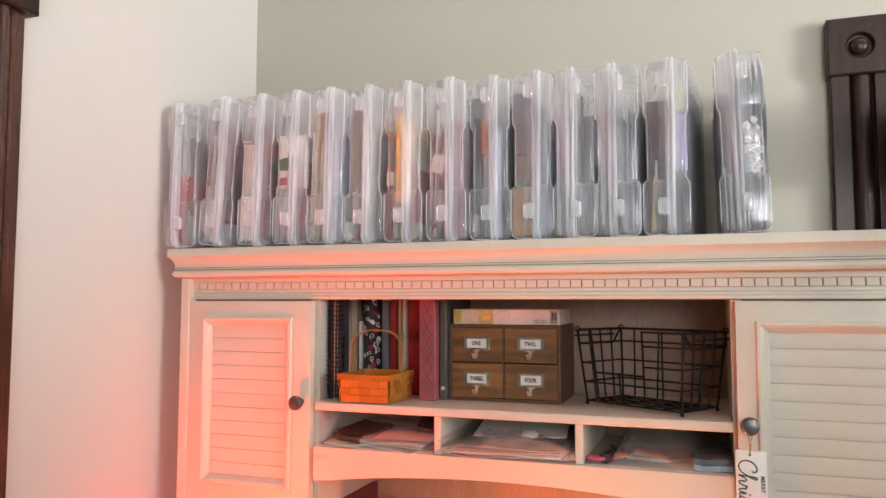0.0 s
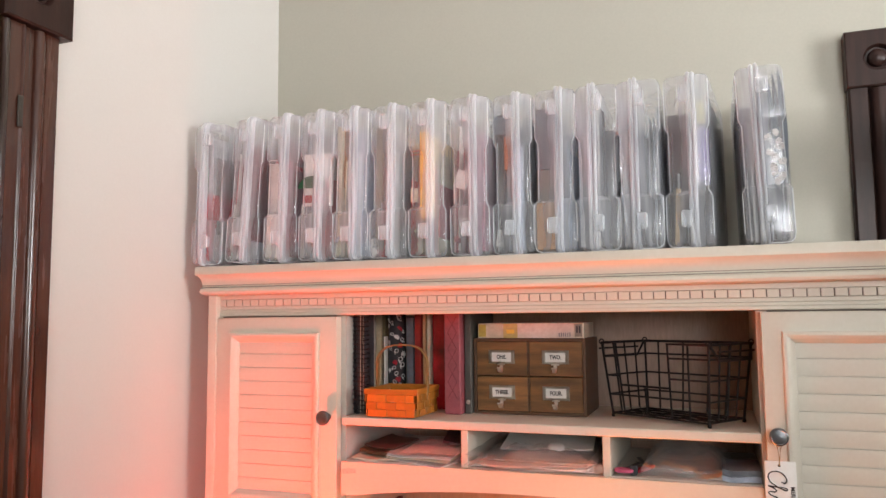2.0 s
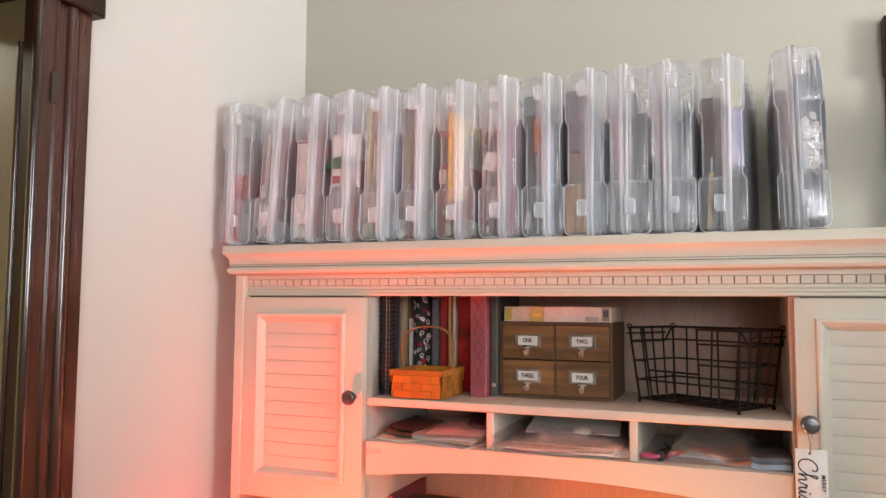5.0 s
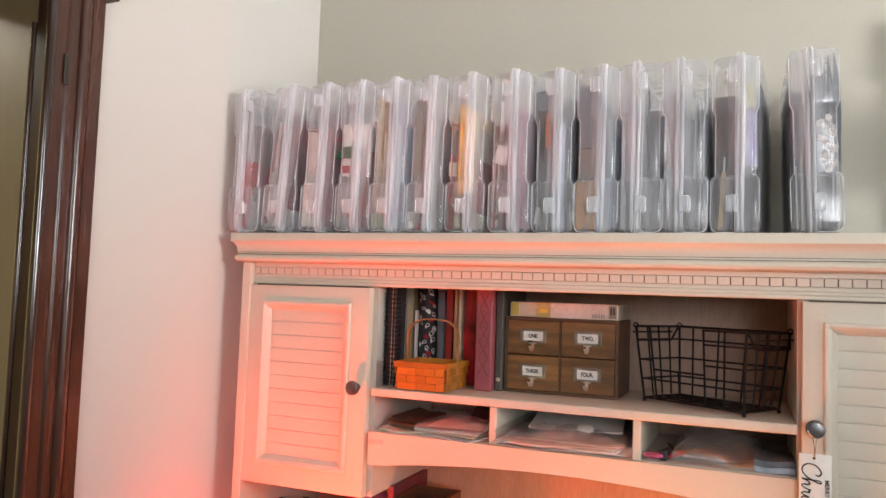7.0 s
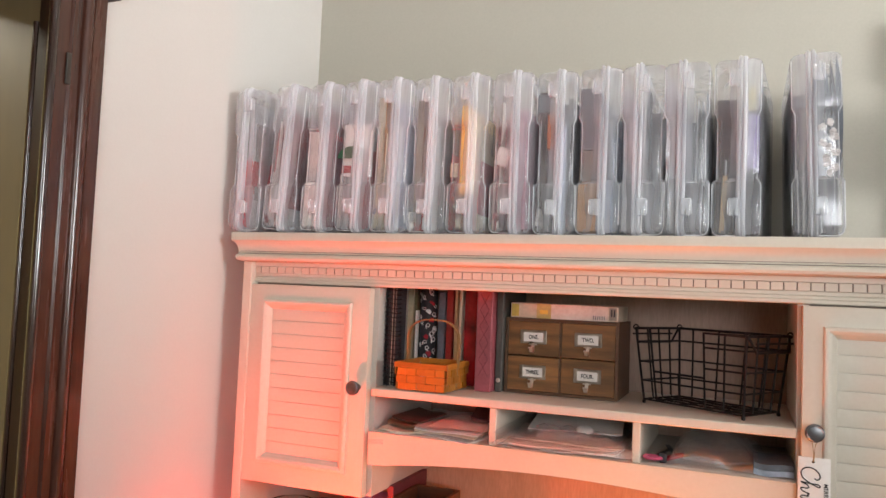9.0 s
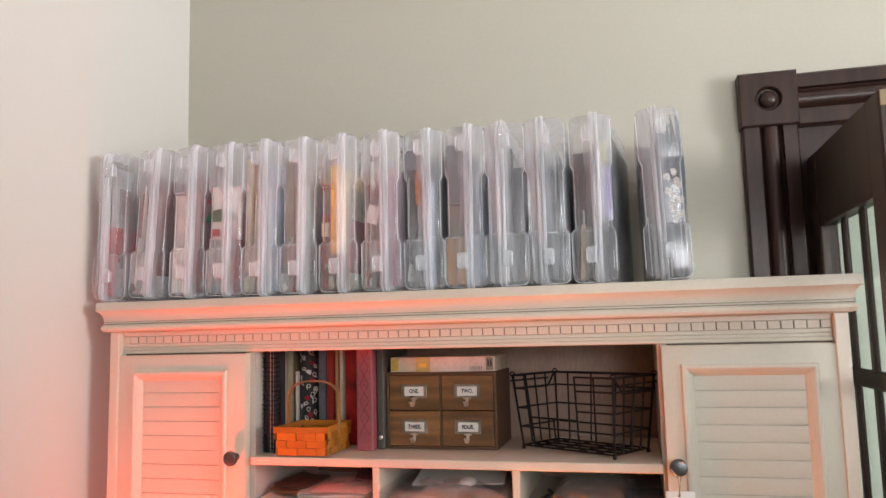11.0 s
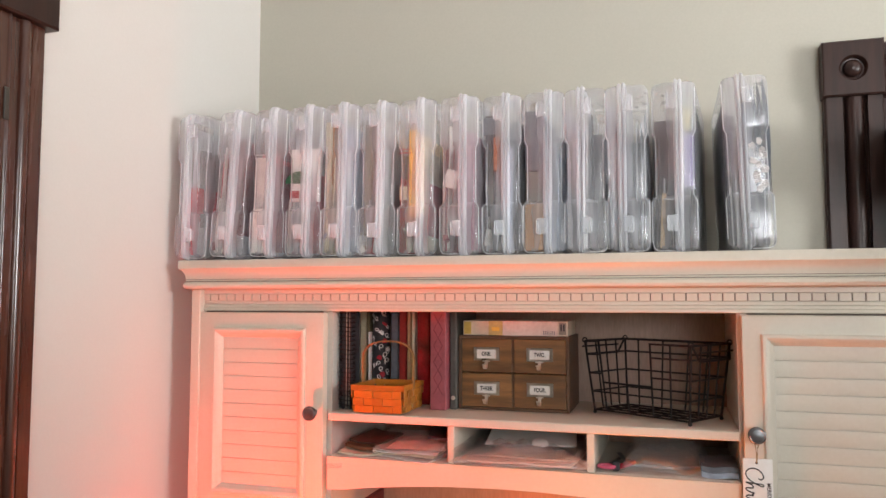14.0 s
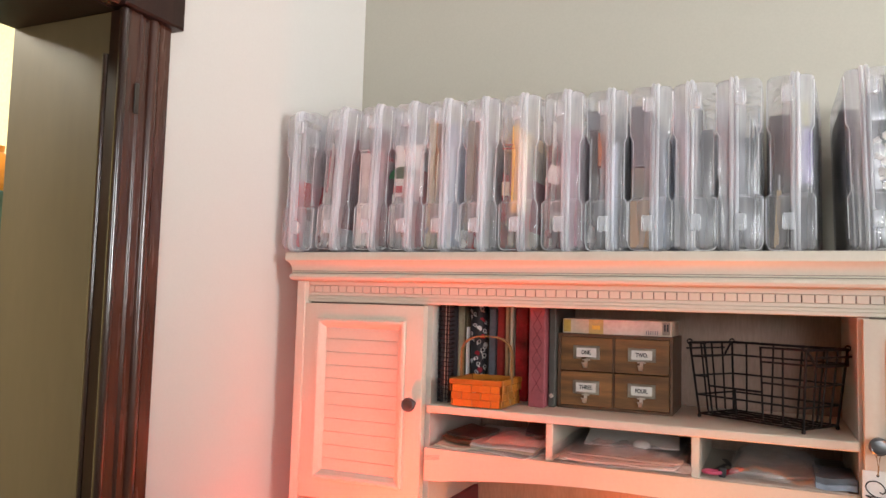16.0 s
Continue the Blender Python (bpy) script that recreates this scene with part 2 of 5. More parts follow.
def prism(bm, poly, axis, a, b):
    """A straight bar of the given 2D outline along an axis from a to b."""
    def at(p, h):
        return {"x": (h, p[0], p[1]), "y": (p[0], h, p[1]), "z": (p[0], p[1], h)}[axis]
    lo = [bm.verts.new(at(p, a)) for p in poly]
    hi = [bm.verts.new(at(p, b)) for p in poly]
    n = len(poly)
    for i in range(n):
        bm.faces.new((lo[i], lo[(i + 1) % n], hi[(i + 1) % n], hi[i]))
    bm.faces.new(lo[::-1])
    bm.faces.new(hi)


def mesh_of(name, bm, mat, angle=35):
    bmesh.ops.recalc_face_normals(bm, faces=bm.faces)
    me = bpy.data.meshes.new(name)
    bm.to_mesh(me)
    bm.free()
    me.materials.append(mat)
    me.polygons.foreach_set("use_smooth", [True] * len(me.polygons))
    me.set_sharp_from_angle(angle=radians(angle))
    return me


def world_of(ob):
    m = ob.matrix_basis
    if ob.parent:
        m = world_of(ob.parent) @ ob.matrix_parent_inverse @ m
    return m


def under(ob, parent):
    ob.parent = parent
    ob.matrix_parent_inverse = world_of(parent).inverted()
    return ob


def part(name, bm, mat, parent, label=""):
    """One mesh object in world places, under a thing or a part."""
    ob = new(name, mesh_of(name, bm, mat))
    if parent:
        under(ob, parent)
    return tagged(ob, label)


def piece(name, me, parent, m):
    ob = new(name, me)
    ob.matrix_basis = m
    return under(ob, parent)


def thing(name, x, y, z, label, category, group="", kind=""):
    ob = new(name)
    ob.empty_display_size = 0.05
    ob.matrix_basis = pose(x, y, z)
    return tagged(ob, label, category, group, kind)


def solid(name, bm, mat, label, category, group="", kind=""):
    """A thing of one mesh, built in world places; its origin moves to its base."""
    bm.verts.ensure_lookup_table()
    co = np.array([v.co for v in bm.verts])
    base = Vector(((co[:, 0].min() + co[:, 0].max()) / 2, (co[:, 1].min() + co[:, 1].max()) / 2, co[:, 2].min()))
    bmesh.ops.translate(bm, verts=bm.verts, vec=-base)
    ob = new(name, mesh_of(name, bm, mat))
    ob.matrix_basis = Matrix.Translation(base)
    return tagged(ob, label, category, group, kind)


def B(*a, **k):
    bm = bmesh.new()
    rbox(bm, *a, **k)
    return bm


def writing(text, m, size, mat, name, parent, shear=0.0, squeeze=1.0, bold=0.0):
    """Lettering in the built-in font as a thin mesh at the pose m, under its parent."""
    cu = bpy.data.curves.new(name, "FONT")
    cu.body, cu.size, cu.extrude, cu.align_x, cu.align_y, cu.shear = text, size, 0.0002, "CENTER", "CENTER", shear
    cu.offset = bold
    tmp = new(name, cu)
    me = bpy.data.meshes.new_from_object(tmp.evaluated_get(bpy.context.evaluated_depsgraph_get()))
    bpy.data.objects.remove(tmp)
    me.transform(m @ Matrix.Diagonal((squeeze, 1, 1, 1)))
    me.materials.clear()
    me.materials.append(mat)
    return under(new(name, me), parent)


# ---- the room ----
XL, YB = -0.012, 0.335                     # left wall, back wall
XR, YF, ZC = 3.2, -3.2, 2.85


def slab_wall(name, boxes, mat, label):
    bm = bmesh.new()
    for b in boxes:
        rbox(bm, *b)
    return tagged(part(name, bm, mat, None), label, "wall", kind="structure")


T = 0.14
DX0, DX1, DZ = 1.378, 2.25, 2.0            # doorway in the back wall
LY0, LY1, LZ = -1.30, -0.435, 2.058         # doorway in the left wall
LT = 0.238
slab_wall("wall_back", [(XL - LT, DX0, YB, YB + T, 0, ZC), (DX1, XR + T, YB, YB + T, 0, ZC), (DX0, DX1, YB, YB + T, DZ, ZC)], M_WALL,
          "smooth beige painted wall behind the hutch, shade in its tone")
slab_wall("wall_left", [(XL - LT, XL, LY1, YB, 0, ZC), (XL - LT, XL, YF, LY0, 0, ZC), (XL - LT, XL, LY0, LY1, LZ, ZC)], M_WALL_LIT,
          "smooth pale cream painted wall beside the hutch, window light in its tone")
slab_wall("wall_right", [(XR, XR + T, YF, -1.7, 0, ZC), (XR, XR + T, -0.6, YB, 0, ZC), (XR, XR + T, -1.7, -0.6, 0, 1.35), (XR, XR + T, -1.7, -0.6, 2.55, ZC)], M_WALL,
          "beige painted wall with a window opening")
slab_wall("wall_front", [(XL - LT, 1.1, YF - T, YF, 0, ZC), (2.7, XR + T, YF - T, YF, 0, ZC), (1.1, 2.7, YF - T, YF, 0, 0.9), (1.1, 2.7, YF - T, YF, 2.4, ZC)], M_WALL,
          "beige painted wall with a window opening")
tagged(part("floor", B(XL - 3.2, XR + T, YF - T, YB + T, -0.12, 0), M_FLOOR, None), "brown oak board floor", "floor", kind="structure")
tagged(part("ceiling", B(XL - 3.2, XR + T, YF - T, YB + T, ZC, ZC + 0.12), M_CEIL, None), "plain white painted ceiling", "ceiling", kind="structure")
# the next room behind the left doorway
slab_wall("wall_next_room", [(XL - 3.2, XL - 3.06, YF, YB + 1.2, 0, ZC), (XL - 3.06, XL - LT, YB, YB + T, 0, ZC), (XL - 3.06, XL - LT, YF - T, YF, 0, ZC)], M_NEXT,
          "sunlit cream plaster wall of the next room")


def casing_profile(w, d):
    """Old-house casing: flats at both edges, grooves and one broad bead in the middle; (across, out)."""
    pts = [(0, 0), (0, d * 0.8), (0.004, d), (w * 0.31, d), (w * 0.325, d * 0.6), (w * 0.36, d * 0.5)]
    for i in range(9):
        t = math.pi * i / 8
        pts.append((w * 0.52 - w * 0.15 * math.cos(t), d * 0.55 + d * 0.42 * math.sin(t)))
    pts += [(w * 0.68, d * 0.5), (w * 0.71, d * 0.6), (w * 0.725, d), (w - 0.004, d), (w, d * 0.8), (w, 0)]
    return pts


def bullseye_block(parent, x, y, z, s, d, axis, mat):
    """A square corner block with a round dish sunk into its face and a ball-shaped button in the dish."""
    def at(u, v, out):
        return (x + u, y - out, z + v) if axis == "y" else (x + out, y + u, z + v)
    n, h, rad = 32, s / 2, 0.0235
    bm = bmesh.new()
    loops = []
    for kind, size, out in (("q", h, 0.0), ("q", h, d - 0.003), ("q", h - 0.003, d), ("c", rad + 0.002, d), ("c", rad, d - 0.002), ("c", rad - 0.002, d - 0.012), ("c", 0.002, d - 0.014)):
        ring = []
        for k in range(n):
            t = 2 * math.pi * k / n
            c, q = math.cos(t), math.sin(t)
            g = size / max(abs(c), abs(q)) if kind == "q" else size
            ring.append(bm.verts.new(at(h + max(-size, min(size, g * c)), h + max(-size, min(size, g * q)), out)))
        loops.append(ring)
    for a, b in zip(loops, loops[1:]):
        for k in range(n):
            bm.faces.new((a[k], a[(k + 1) % n], b[(k + 1) % n], b[k]))
    bm.faces.new(loops[0])
    bm.faces.new(loops[-1])
    blk = part("corner_block", bm, mat, parent, "square dark corner block with a round sunk dish")
    bm = bmesh.new()
    prof = [(0.012, 0.0), (0.0165, 0.003), (0.0168, 0.007), (0.015, 0.011), (0.011, 0.0145), (0.005, 0.0165), (0.0005, 0.017)]
    lathe(bm, prof, at(h, h, d - 0.0135), axis, 28)
    part("button", bm, mat, blk)
    return blk


# doorway trim on the back wall
d1 = thing("door_casing", DX0, YB, 0, "dark stained wooden door casing with bullseye corner blocks", "door casing", kind="structure")
S = 0.108
bm = bmesh.new()
prism(bm, [(DX0 - S + 0.002 + u * 0.98, YB - v) for u, v in casing_profile(S, 0.026)], "z", 0, DZ)
part("side_casing", bm, M_TRIM, d1)
bm = bmesh.new()
prism(bm, [(YB - v, DZ - 0.003 + u * 1.0) for u, v in casing_profile(S, 0.026)], "x", DX0, DX1)
part("head_casing", bm, M_TRIM, d1)
bullseye_block(d1, DX0 - S - 0.001, YB, DZ, S + 0.002, 0.036, "y", M_TRIM)
bullseye_block(d1, DX1 - 0.001, YB, DZ, S + 0.002, 0.036, "y", M_TRIM)
bm = bmesh.new()
prism(bm, [(DX1 + u * 0.98, YB - v) for u, v in casing_profile(S, 0.026)], "z", 0, DZ)
part("side_casing", bm, M_TRIM, d1)
part("jamb", B(DX0, DX0 + 0.02, YB - 0.004, YB + T, 0, DZ), M_TRIM, d1)
part("jamb", B(DX1 - 0.02, DX1, YB - 0.004, YB + T, 0, DZ), M_TRIM, d1)
part("head_jamb", B(DX0 + 0.02, DX1 - 0.02, YB - 0.003, YB + T - 0.002, DZ - 0.066, DZ - 0.002), M_TRIM, d1)

# the open glazed door leaf that stands beside the hutch
leaf = thing("glazed_door", 1.41, 0.06, 0.02, "open dark brown glazed door standing beside the hutch", "door", kind="structure")
LX0, LX1 = 1.392, 1.426
bm = bmesh.new()
rbox(bm, LX0, LX1, 0.272, 0.328, 0.02, 1.934, b=0.003)
part("stile", bm, M_LEAF, leaf)
part("stile", B(LX0, LX1, -0.118, -0.054, 0.02, 1.934, b=0.003), M_LEAF, leaf)
part("top_rail", B(LX0 + 0.001, LX1 - 0.001, -0.055, 0.273, 1.79, 1.933, b=0.002), M_LEAF, leaf)
part("bottom_rail", B(LX0 + 0.001, LX1 - 0.001, -0.055, 0.273, 0.021, 0.28, b=0.002), M_LEAF, leaf)
for y in (0.165, 0.055):
    part("muntin", B(LX0 + 0.011, LX1 - 0.011, y - 0.011, y + 0.011, 0.279, 1.791, b=0.004), M_LEAF, leaf)
for z in (0.66, 1.09, 1.515):
    part("muntin", B(LX0 + 0.010, LX1 - 0.010, -0.055, 0.273, z - 0.015, z + 0.015, b=0.004), M_LEAF, leaf)
for y0, y1 in ((0.176, 0.272), (0.066, 0.154), (-0.054, 0.044)):
    for z0, z1 in ((0.28, 0.645), (0.675, 1.075), (1.105, 1.50), (1.53, 1.79)):
        ob = part("pane", B(1.407, 1.411, y0, y1, z0, z1), M_GLASS, leaf)
        ob.visible_shadow = False
# thin plate added for the tan bare wood at the edge's top
part("bare_edge_patch", B(LX0 + 0.002, LX1 - 0.002, -0.120, -0.118, 1.909, 1.932, b=0.0008), tint("bare_wood_tan", 0.24, 0.17, 0.08, 0.45), leaf, "small tan patch of bare wood at the top of the edge")

# garden seen through the doorway; its daylight is a glow in the backdrop
garden = material("garden_glow", (0.38, 0.40, 0.32), (0.12, 0.15, 0.10), 0.9, scale=1.6, fine=9, bump=0, glow=(0.66, 0.70, 0.58, 0.85))
tagged(part("backdrop", B(-1.0, 6.0, 3.6, 3.65, -0.5, 4.5), garden, None), "glowing backdrop of a blurred green garden beyond the doorway", "backdrop", kind="structure")

# doorway trim on the left wall
d2 = thing("door_casing", XL, LY1, 0, "reddish mahogany door casing with corner block beside the hutch", "door casing", kind="structure")


def side_profile(w, d):
    """Casing beside the hutch: a flat, a thin fillet, a sunk flat with one broad bead, a second flat; (across, out)."""
    pts = [(0, 0), (0, d * 0.8), (0.003, d * 0.9), (w * 0.24, d * 0.9), (w * 0.255, d), (w * 0.275, d * 1.04), (w * 0.295, d), (w * 0.315, d * 0.74), (w * 0.49, d * 0.74)]
    for i in range(9):
        t = math.pi * i / 8
        pts.append((w * 0.605 - w * 0.105 * math.cos(t), d * 0.74 + d * 0.34 * math.sin(t)))
    return pts + [(w * 0.72, d * 0.74), (w * 0.735, d * 0.84), (w - 0.003, d * 0.84), (w, d * 0.7), (w, 0)]


bm = bmesh.new()
prism(bm, [(XL + v, -0.4500 + u) for u, v in side_profile(0.0975, 0.024)], "z", 0, 2.0405)
part("side_casing", bm, M_TRIM_RED, d2)
bm = bmesh.new()
prism(bm, [(XL + v, LY0 - 0.1 + u * 0.92) for u, v in casing_profile(0.100, 0.024)], "z", 0, 2.0405)
part("side_casing", bm, M_TRIM_RED, d2)
bm = bmesh.new()
prism(bm, [(XL + v, 2.0415 + u) for u, v in casing_profile(0.112, 0.024)], "y", LY0 - 0.002, -0.469)
part("head_casing", bm, M_TRIM_RED, d2)
bullseye_block(d2, XL, -0.468, 2.0410, 0.128, 0.036, "x", M_TRIM)
bullseye_block(d2, XL, LY0 - 0.126, 2.0410, 0.122, 0.036, "x", M_TRIM)
part("jamb", B(XL - LT - 0.004, XL - 0.006, LY1 - 0.018, LY1 + 0.004, 0, 2.039), M_JAMB, d2, "glossy dark brown door jamb, an olive reflection in its colour")
part("head_jamb", B(XL - LT - 0.004, XL - 0.002, LY0, LY1 + 0.004, 2.040, LZ + 0.004), M_TRIM, d2)
for x, y, r, top in ((XL + 0.019, LY1 - 0.019, 0.0075, 2.0395), (XL - 0.018, LY1 - 0.018, 0.006, 1.969)):
    bm = bmesh.new()
    sweep(bm, [(x, y, 0.0), (x, y, top)], r, 14)
    part("bead", bm, M_BEAD, d2, "rounded glossy dark bead")
part("stop_strip", B(XL - 0.011, XL + 0.013, LY1 - 0.0205, LY1 - 0.0155, 0, 2.0392, b=0.001), M_TRIM, d2)
bm = bmesh.new()
rbox(bm, XL + 0.022, XL + 0.026, LY1 + 0.004, LY1 + 0.013, 1.875, 1.925, b=0.001)
part("hinge_plate", bm, tint("blackened_brass", 0.05, 0.04, 0.03, 0.4), d2, "small blackened hinge plate")

# ---- the desk and its hutch ----
HX0, HX1, HB = 0.046, 1.359, 0.315               # outer sides, back
DESK = 0.80
# desk lies out of view; its dark colour keeps bounced light low
desk = thing("desk", 0.70, 0.0, 0, "dark brown wooden writing desk under the hutch, unseen, dark to cut bounced light", "desk")
part("desktop", B(0.02, 1.38, -0.26, 0.325, DESK - 0.03, DESK, b=0.006, seg=2), M_WALNUT_DARK, desk)
for x in (0.05, 1.31):
    for y in (-0.23, 0.26):
        part("leg", B(x, x + 0.05, y, y + 0.05, 0, DESK - 0.031, b=0.004), M_WALNUT_DARK, desk)
part("apron", B(0.10, 1.31, -0.225, -0.205, DESK - 0.14, DESK - 0.031), M_WALNUT_DARK, desk)

hutch = thing("desk_hutch", 0.70, 0.15, DESK, "antique white painted desk hutch with louvred doors and open shelves", "hutch")
for x0 in (HX0, HX1 - 0.02):
    part("side_panel", B(x0, x0 + 0.02, -0.004, HB, DESK, 1.6222, b=0.0015), M_PAINT, hutch)
part("back_panel", B(HX0 + 0.02, HX1 - 0.02, HB - 0.010, HB - 0.004, DESK + 0.001, 1.622), M_BACK, hutch)
PL, PR = 0.340, 1.080                             # the open middle
part("partition", B(PL - 0.012, PL + 0.008, 0.021, HB - 0.011, 1.182, 1.5785), M_INSIDE, hutch)
part("partition", B(PR - 0.004, PR + 0.012, 0.021, HB - 0.011, 1.182, 1.5785), M_INSIDE, hutch)
part("upper_shelf", B(PL + 0.008, PR - 0.004, 0.002, HB - 0.011, 1.374, 1.389, b=0.002), M_PAINT, hutch)
part("lower_shelf", B(PL + 0.008, PR - 0.004, 0.014, HB - 0.011, 1.296, 1.308, b=0.0015), M_INSIDE, hutch)
part("top_board", B(HX0 + 0.02, HX1 - 0.02, 0.024, HB - 0.011, 1.60, 1.615), M_INSIDE, hutch)
for x in (HX0 + 0.02, PR + 0.012):
    part("cupboard_floor", B(x, x + 0.262 - (0.0 if x < 0.5 else 0.02), 0.021, HB - 0.011, 1.182, 1.197), M_INSIDE, hutch)
for x in (0.583, 0.831):
    part("divider", B(x, x + 0.013, 0.006, HB - 0.011, 1.308, 1.374, b=0.0015), M_PAINT, hutch)

# arched apron under the pigeonholes
bm = bmesh.new()
low = [(PL + 0.008 + (PR - PL - 0.012) * i / 40, 0.0) for i in range(41)]
pts = []
for x, _ in low:
    u = (x - 0.71) / 0.33
    pts.append((x, 1.2475 + 0.023 * max(0.0, math.cos(min(1.0, abs(u)) * math.pi / 2)) ** 0.8))
prism(bm, pts + [(PR - 0.004, 1.3075), (PL + 0.008, 1.3075)], "y", 0.0, 0.0135)
part("apron", bm, M_PAINT, hutch, "arched painted apron under the pigeonholes")

# cornice, turned round three sides
bm = bmesh.new()
prof = [(0.0, 1.6225), (0.004, 1.6225), (0.0100, 1.6245), (0.0125, 1.6295), (0.0118, 1.6340), (0.0090, 1.6365), (0.0082, 1.6370), (0.0082, 1.6390), (0.0090, 1.6395), (0.0085, 1.6415), (0.0075, 1.6420),
        (0.0088, 1.6430), (0.0092, 1.6480), (0.0108, 1.6540), (0.0140, 1.6595), (0.0180, 1.6625), (0.0195, 1.6640), (0.0195, 1.6785), (0.0185, 1.680), (-0.02, 1.680)]
rows = []
for o, z in prof:
    rows.append([bm.verts.new(p) for p in ((HX0 - o, HB, z), (HX0 - o, -0.004 - o, z), (HX1 + o, -0.004 - o, z), (HX1 + o, HB, z))])
for a, c in zip(rows, rows[1:]):
    for j in range(3):
        bm.faces.new((a[j], a[j + 1], c[j + 1], c[j]))
bm.faces.new(rows[-1])
bm.faces.new(rows[0][::-1])
part("cornice", bm, M_PAINT, hutch, "moulded crown cornice with glazed joints")
# glaze in the two joints of the cornice
for z, o in ((1.6380, 0.0084), (1.6420, 0.0078)):
    bm = bmesh.new()
    sweep(bm, [(HX0 - o, HB - 0.01, z), (HX0 - o, -0.004 - o, z), (HX1 + o, -0.004 - o, z), (HX1 + o, HB - 0.01, z)], 0.0007, 6)
    part("glaze_line", bm, M_GLAZE_SHADE, hutch)

# frieze: flat band, dentils, reeded foot
FX0, FX1 = HX0 + 0.0155, HX1 - 0.0175
bm = bmesh.new()
pf = [(0.0135, 1.5795), (0.001, 1.5795), (-0.001, 1.581), (-0.001, 1.5855), (0.001, 1.5865), (0.0, 1.5875), (0.0, 1.5915), (0.0025, 1.5925), (0.0015, 1.5935), (0.0015, 1.5985),
      (0.004, 1.5995), (0.004, 1.6125), (0.001, 1.6135), (0.001, 1.6222), (0.0135, 1.6222)]
prism(bm, [(y + 0.009, z) for y, z in pf], "x", FX0, FX1)
part("frieze", bm, M_PAINT, hutch, "frieze board with reeded lower edge")
bm = bmesh.new()
rbox(bm, FX0 + 0.001, FX1 - 0.001, 0.0122, 0.014, 1.5998, 1.6122)
part("dentil_ground", bm, M_GLAZE_SHADE, hutch, "dark glazed ground behind the dentils")
nd = 67
pitch = (FX1 - FX0) / nd
dentil = mesh_of("dentil", B(-pitch / 2 + 0.0009, pitch / 2 - 0.0009, -0.0025, 0.004, -0.0006, 0.0118, b=0.0006), M_PAINT)
for i in range(nd):
    piece("dentil", dentil, hutch, pose(FX0 + pitch * (i + 0.5), 0.0118, 1.6003))
# dark strips paint the shade in the gap above each door
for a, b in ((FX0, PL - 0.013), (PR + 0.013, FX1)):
    part("gap_shade_strip", B(a, b, 0.020, 0.0225, 1.5765, 1.5795), M_GLAZE_SHADE, hutch)


def louvre_door(x0, x1, knob_x, left, right, label):
    z0, z1, th = 1.183, 1.5765, 0.019
    ix0, ix1, iz0, iz1 = x0 + left, x1 - right, z0 + 0.046, z1 - 0.036
    door = part("door", bmesh_frame(x0, x1, z0, z1, th, (ix0, ix1, iz0, iz1)), M_PAINT, hutch, label)
    # moulding round the panel, mitred
    bm = bmesh.new()
    mp = [(-0.006, 0.0), (-0.006, -0.0036), (-0.004, -0.0060), (0.000, -0.0064), (0.003, -0.0045), (0.0055, -0.0030), (0.0065, -0.0012), (0.0095, 0.001), (0.0125, 0.005), (0.0135, 0.008)]
    loops = []
    for o, y in mp:
        loops.append([bm.verts.new(p) for p in ((ix0 + o, y, iz0 + o), (ix1 - o, y, iz0 + o), (ix1 - o, y, iz1 - o), (ix0 + o, y, iz1 - o))])
    for a, c in zip(loops, loops[1:]):
        for j in range(4):
            bm.faces.new((a[j], a[(j + 1) % 4], c[(j + 1) % 4], c[j]))
    part("panel_moulding", bm, M_PAINT, door)
    # slats, each leaning so that its upper edge stands forward
    n = 11
    h = (iz1 - iz0 - 0.018) / n
    bm = bmesh.new()
    prism(bm, [(0.0062, 0.0), (0.0125, 0.0), (0.0125, h - 0.0005), (0.0052, h - 0.0005), (0.0050, h - 0.0012)], "x", -(ix1 - ix0) / 2 + 0.010, (ix1 - ix0) / 2 - 0.010)
    me = mesh_of("slat", bm, M_PAINT, 50)
    for i in range(n):
        piece("slat", me, door, pose((ix0 + ix1) / 2, 0.0, iz0 + 0.009 + h * i))
    part("panel_back", B(ix0 - 0.01, ix1 + 0.01, 0.0135, 0.0165, iz0 - 0.01, iz1 + 0.01), M_GLAZE_SHADE, door)
    bm = bmesh.new()
    lathe(bm, [(0.0065, 0.0), (0.0065, 0.006), (0.006, 0.012), (0.008, 0.015), (0.0128, 0.017), (0.0138, 0.0205), (0.0131, 0.024), (0.0110, 0.0255), (0.0100, 0.0248), (0.006, 0.0256), (0.0005, 0.0258)],
          (knob_x, 0.0, 1.3885), "y", 28)
    part("knob", bm, M_PEWTER, door, "round dark pewter knob with a ridged rim")
    return door


def bmesh_frame(x0, x1, z0, z1, th, inner):
    """Stiles and rails of a framed door, as one rounded frame."""
    bm = bmesh.new()
    loops = []
    for o, y in ((0.0, th), (0.0, 0.002), (0.0006, 0.0006), (0.002, 0.0), (None, 0.0), (None, th)):
        if o is None:
            q = ((inner[0], inner[2]), (inner[1], inner[2]), (inner[1], inner[3]), (inner[0], inner[3]))
        else:
            q = ((x0 + o, z0 + o), (x1 - o, z0 + o), (x1 - o, z1 - o), (x0 + o, z1 - o))
        loops.append([bm.verts.new((x, y, z)) for x, z in q])
    for a, c in zip(loops, loops[1:] + loops[:1]):
        for j in range(4):
            bm.faces.new((a[j], a[(j + 1) % 4], c[(j + 1) % 4], c[j]))
    return bm


louvre_door(HX0 + 0.0165, PL - 0.002, 0.3205, 0.041, 0.043, "closed louvred cupboard door in antique white")
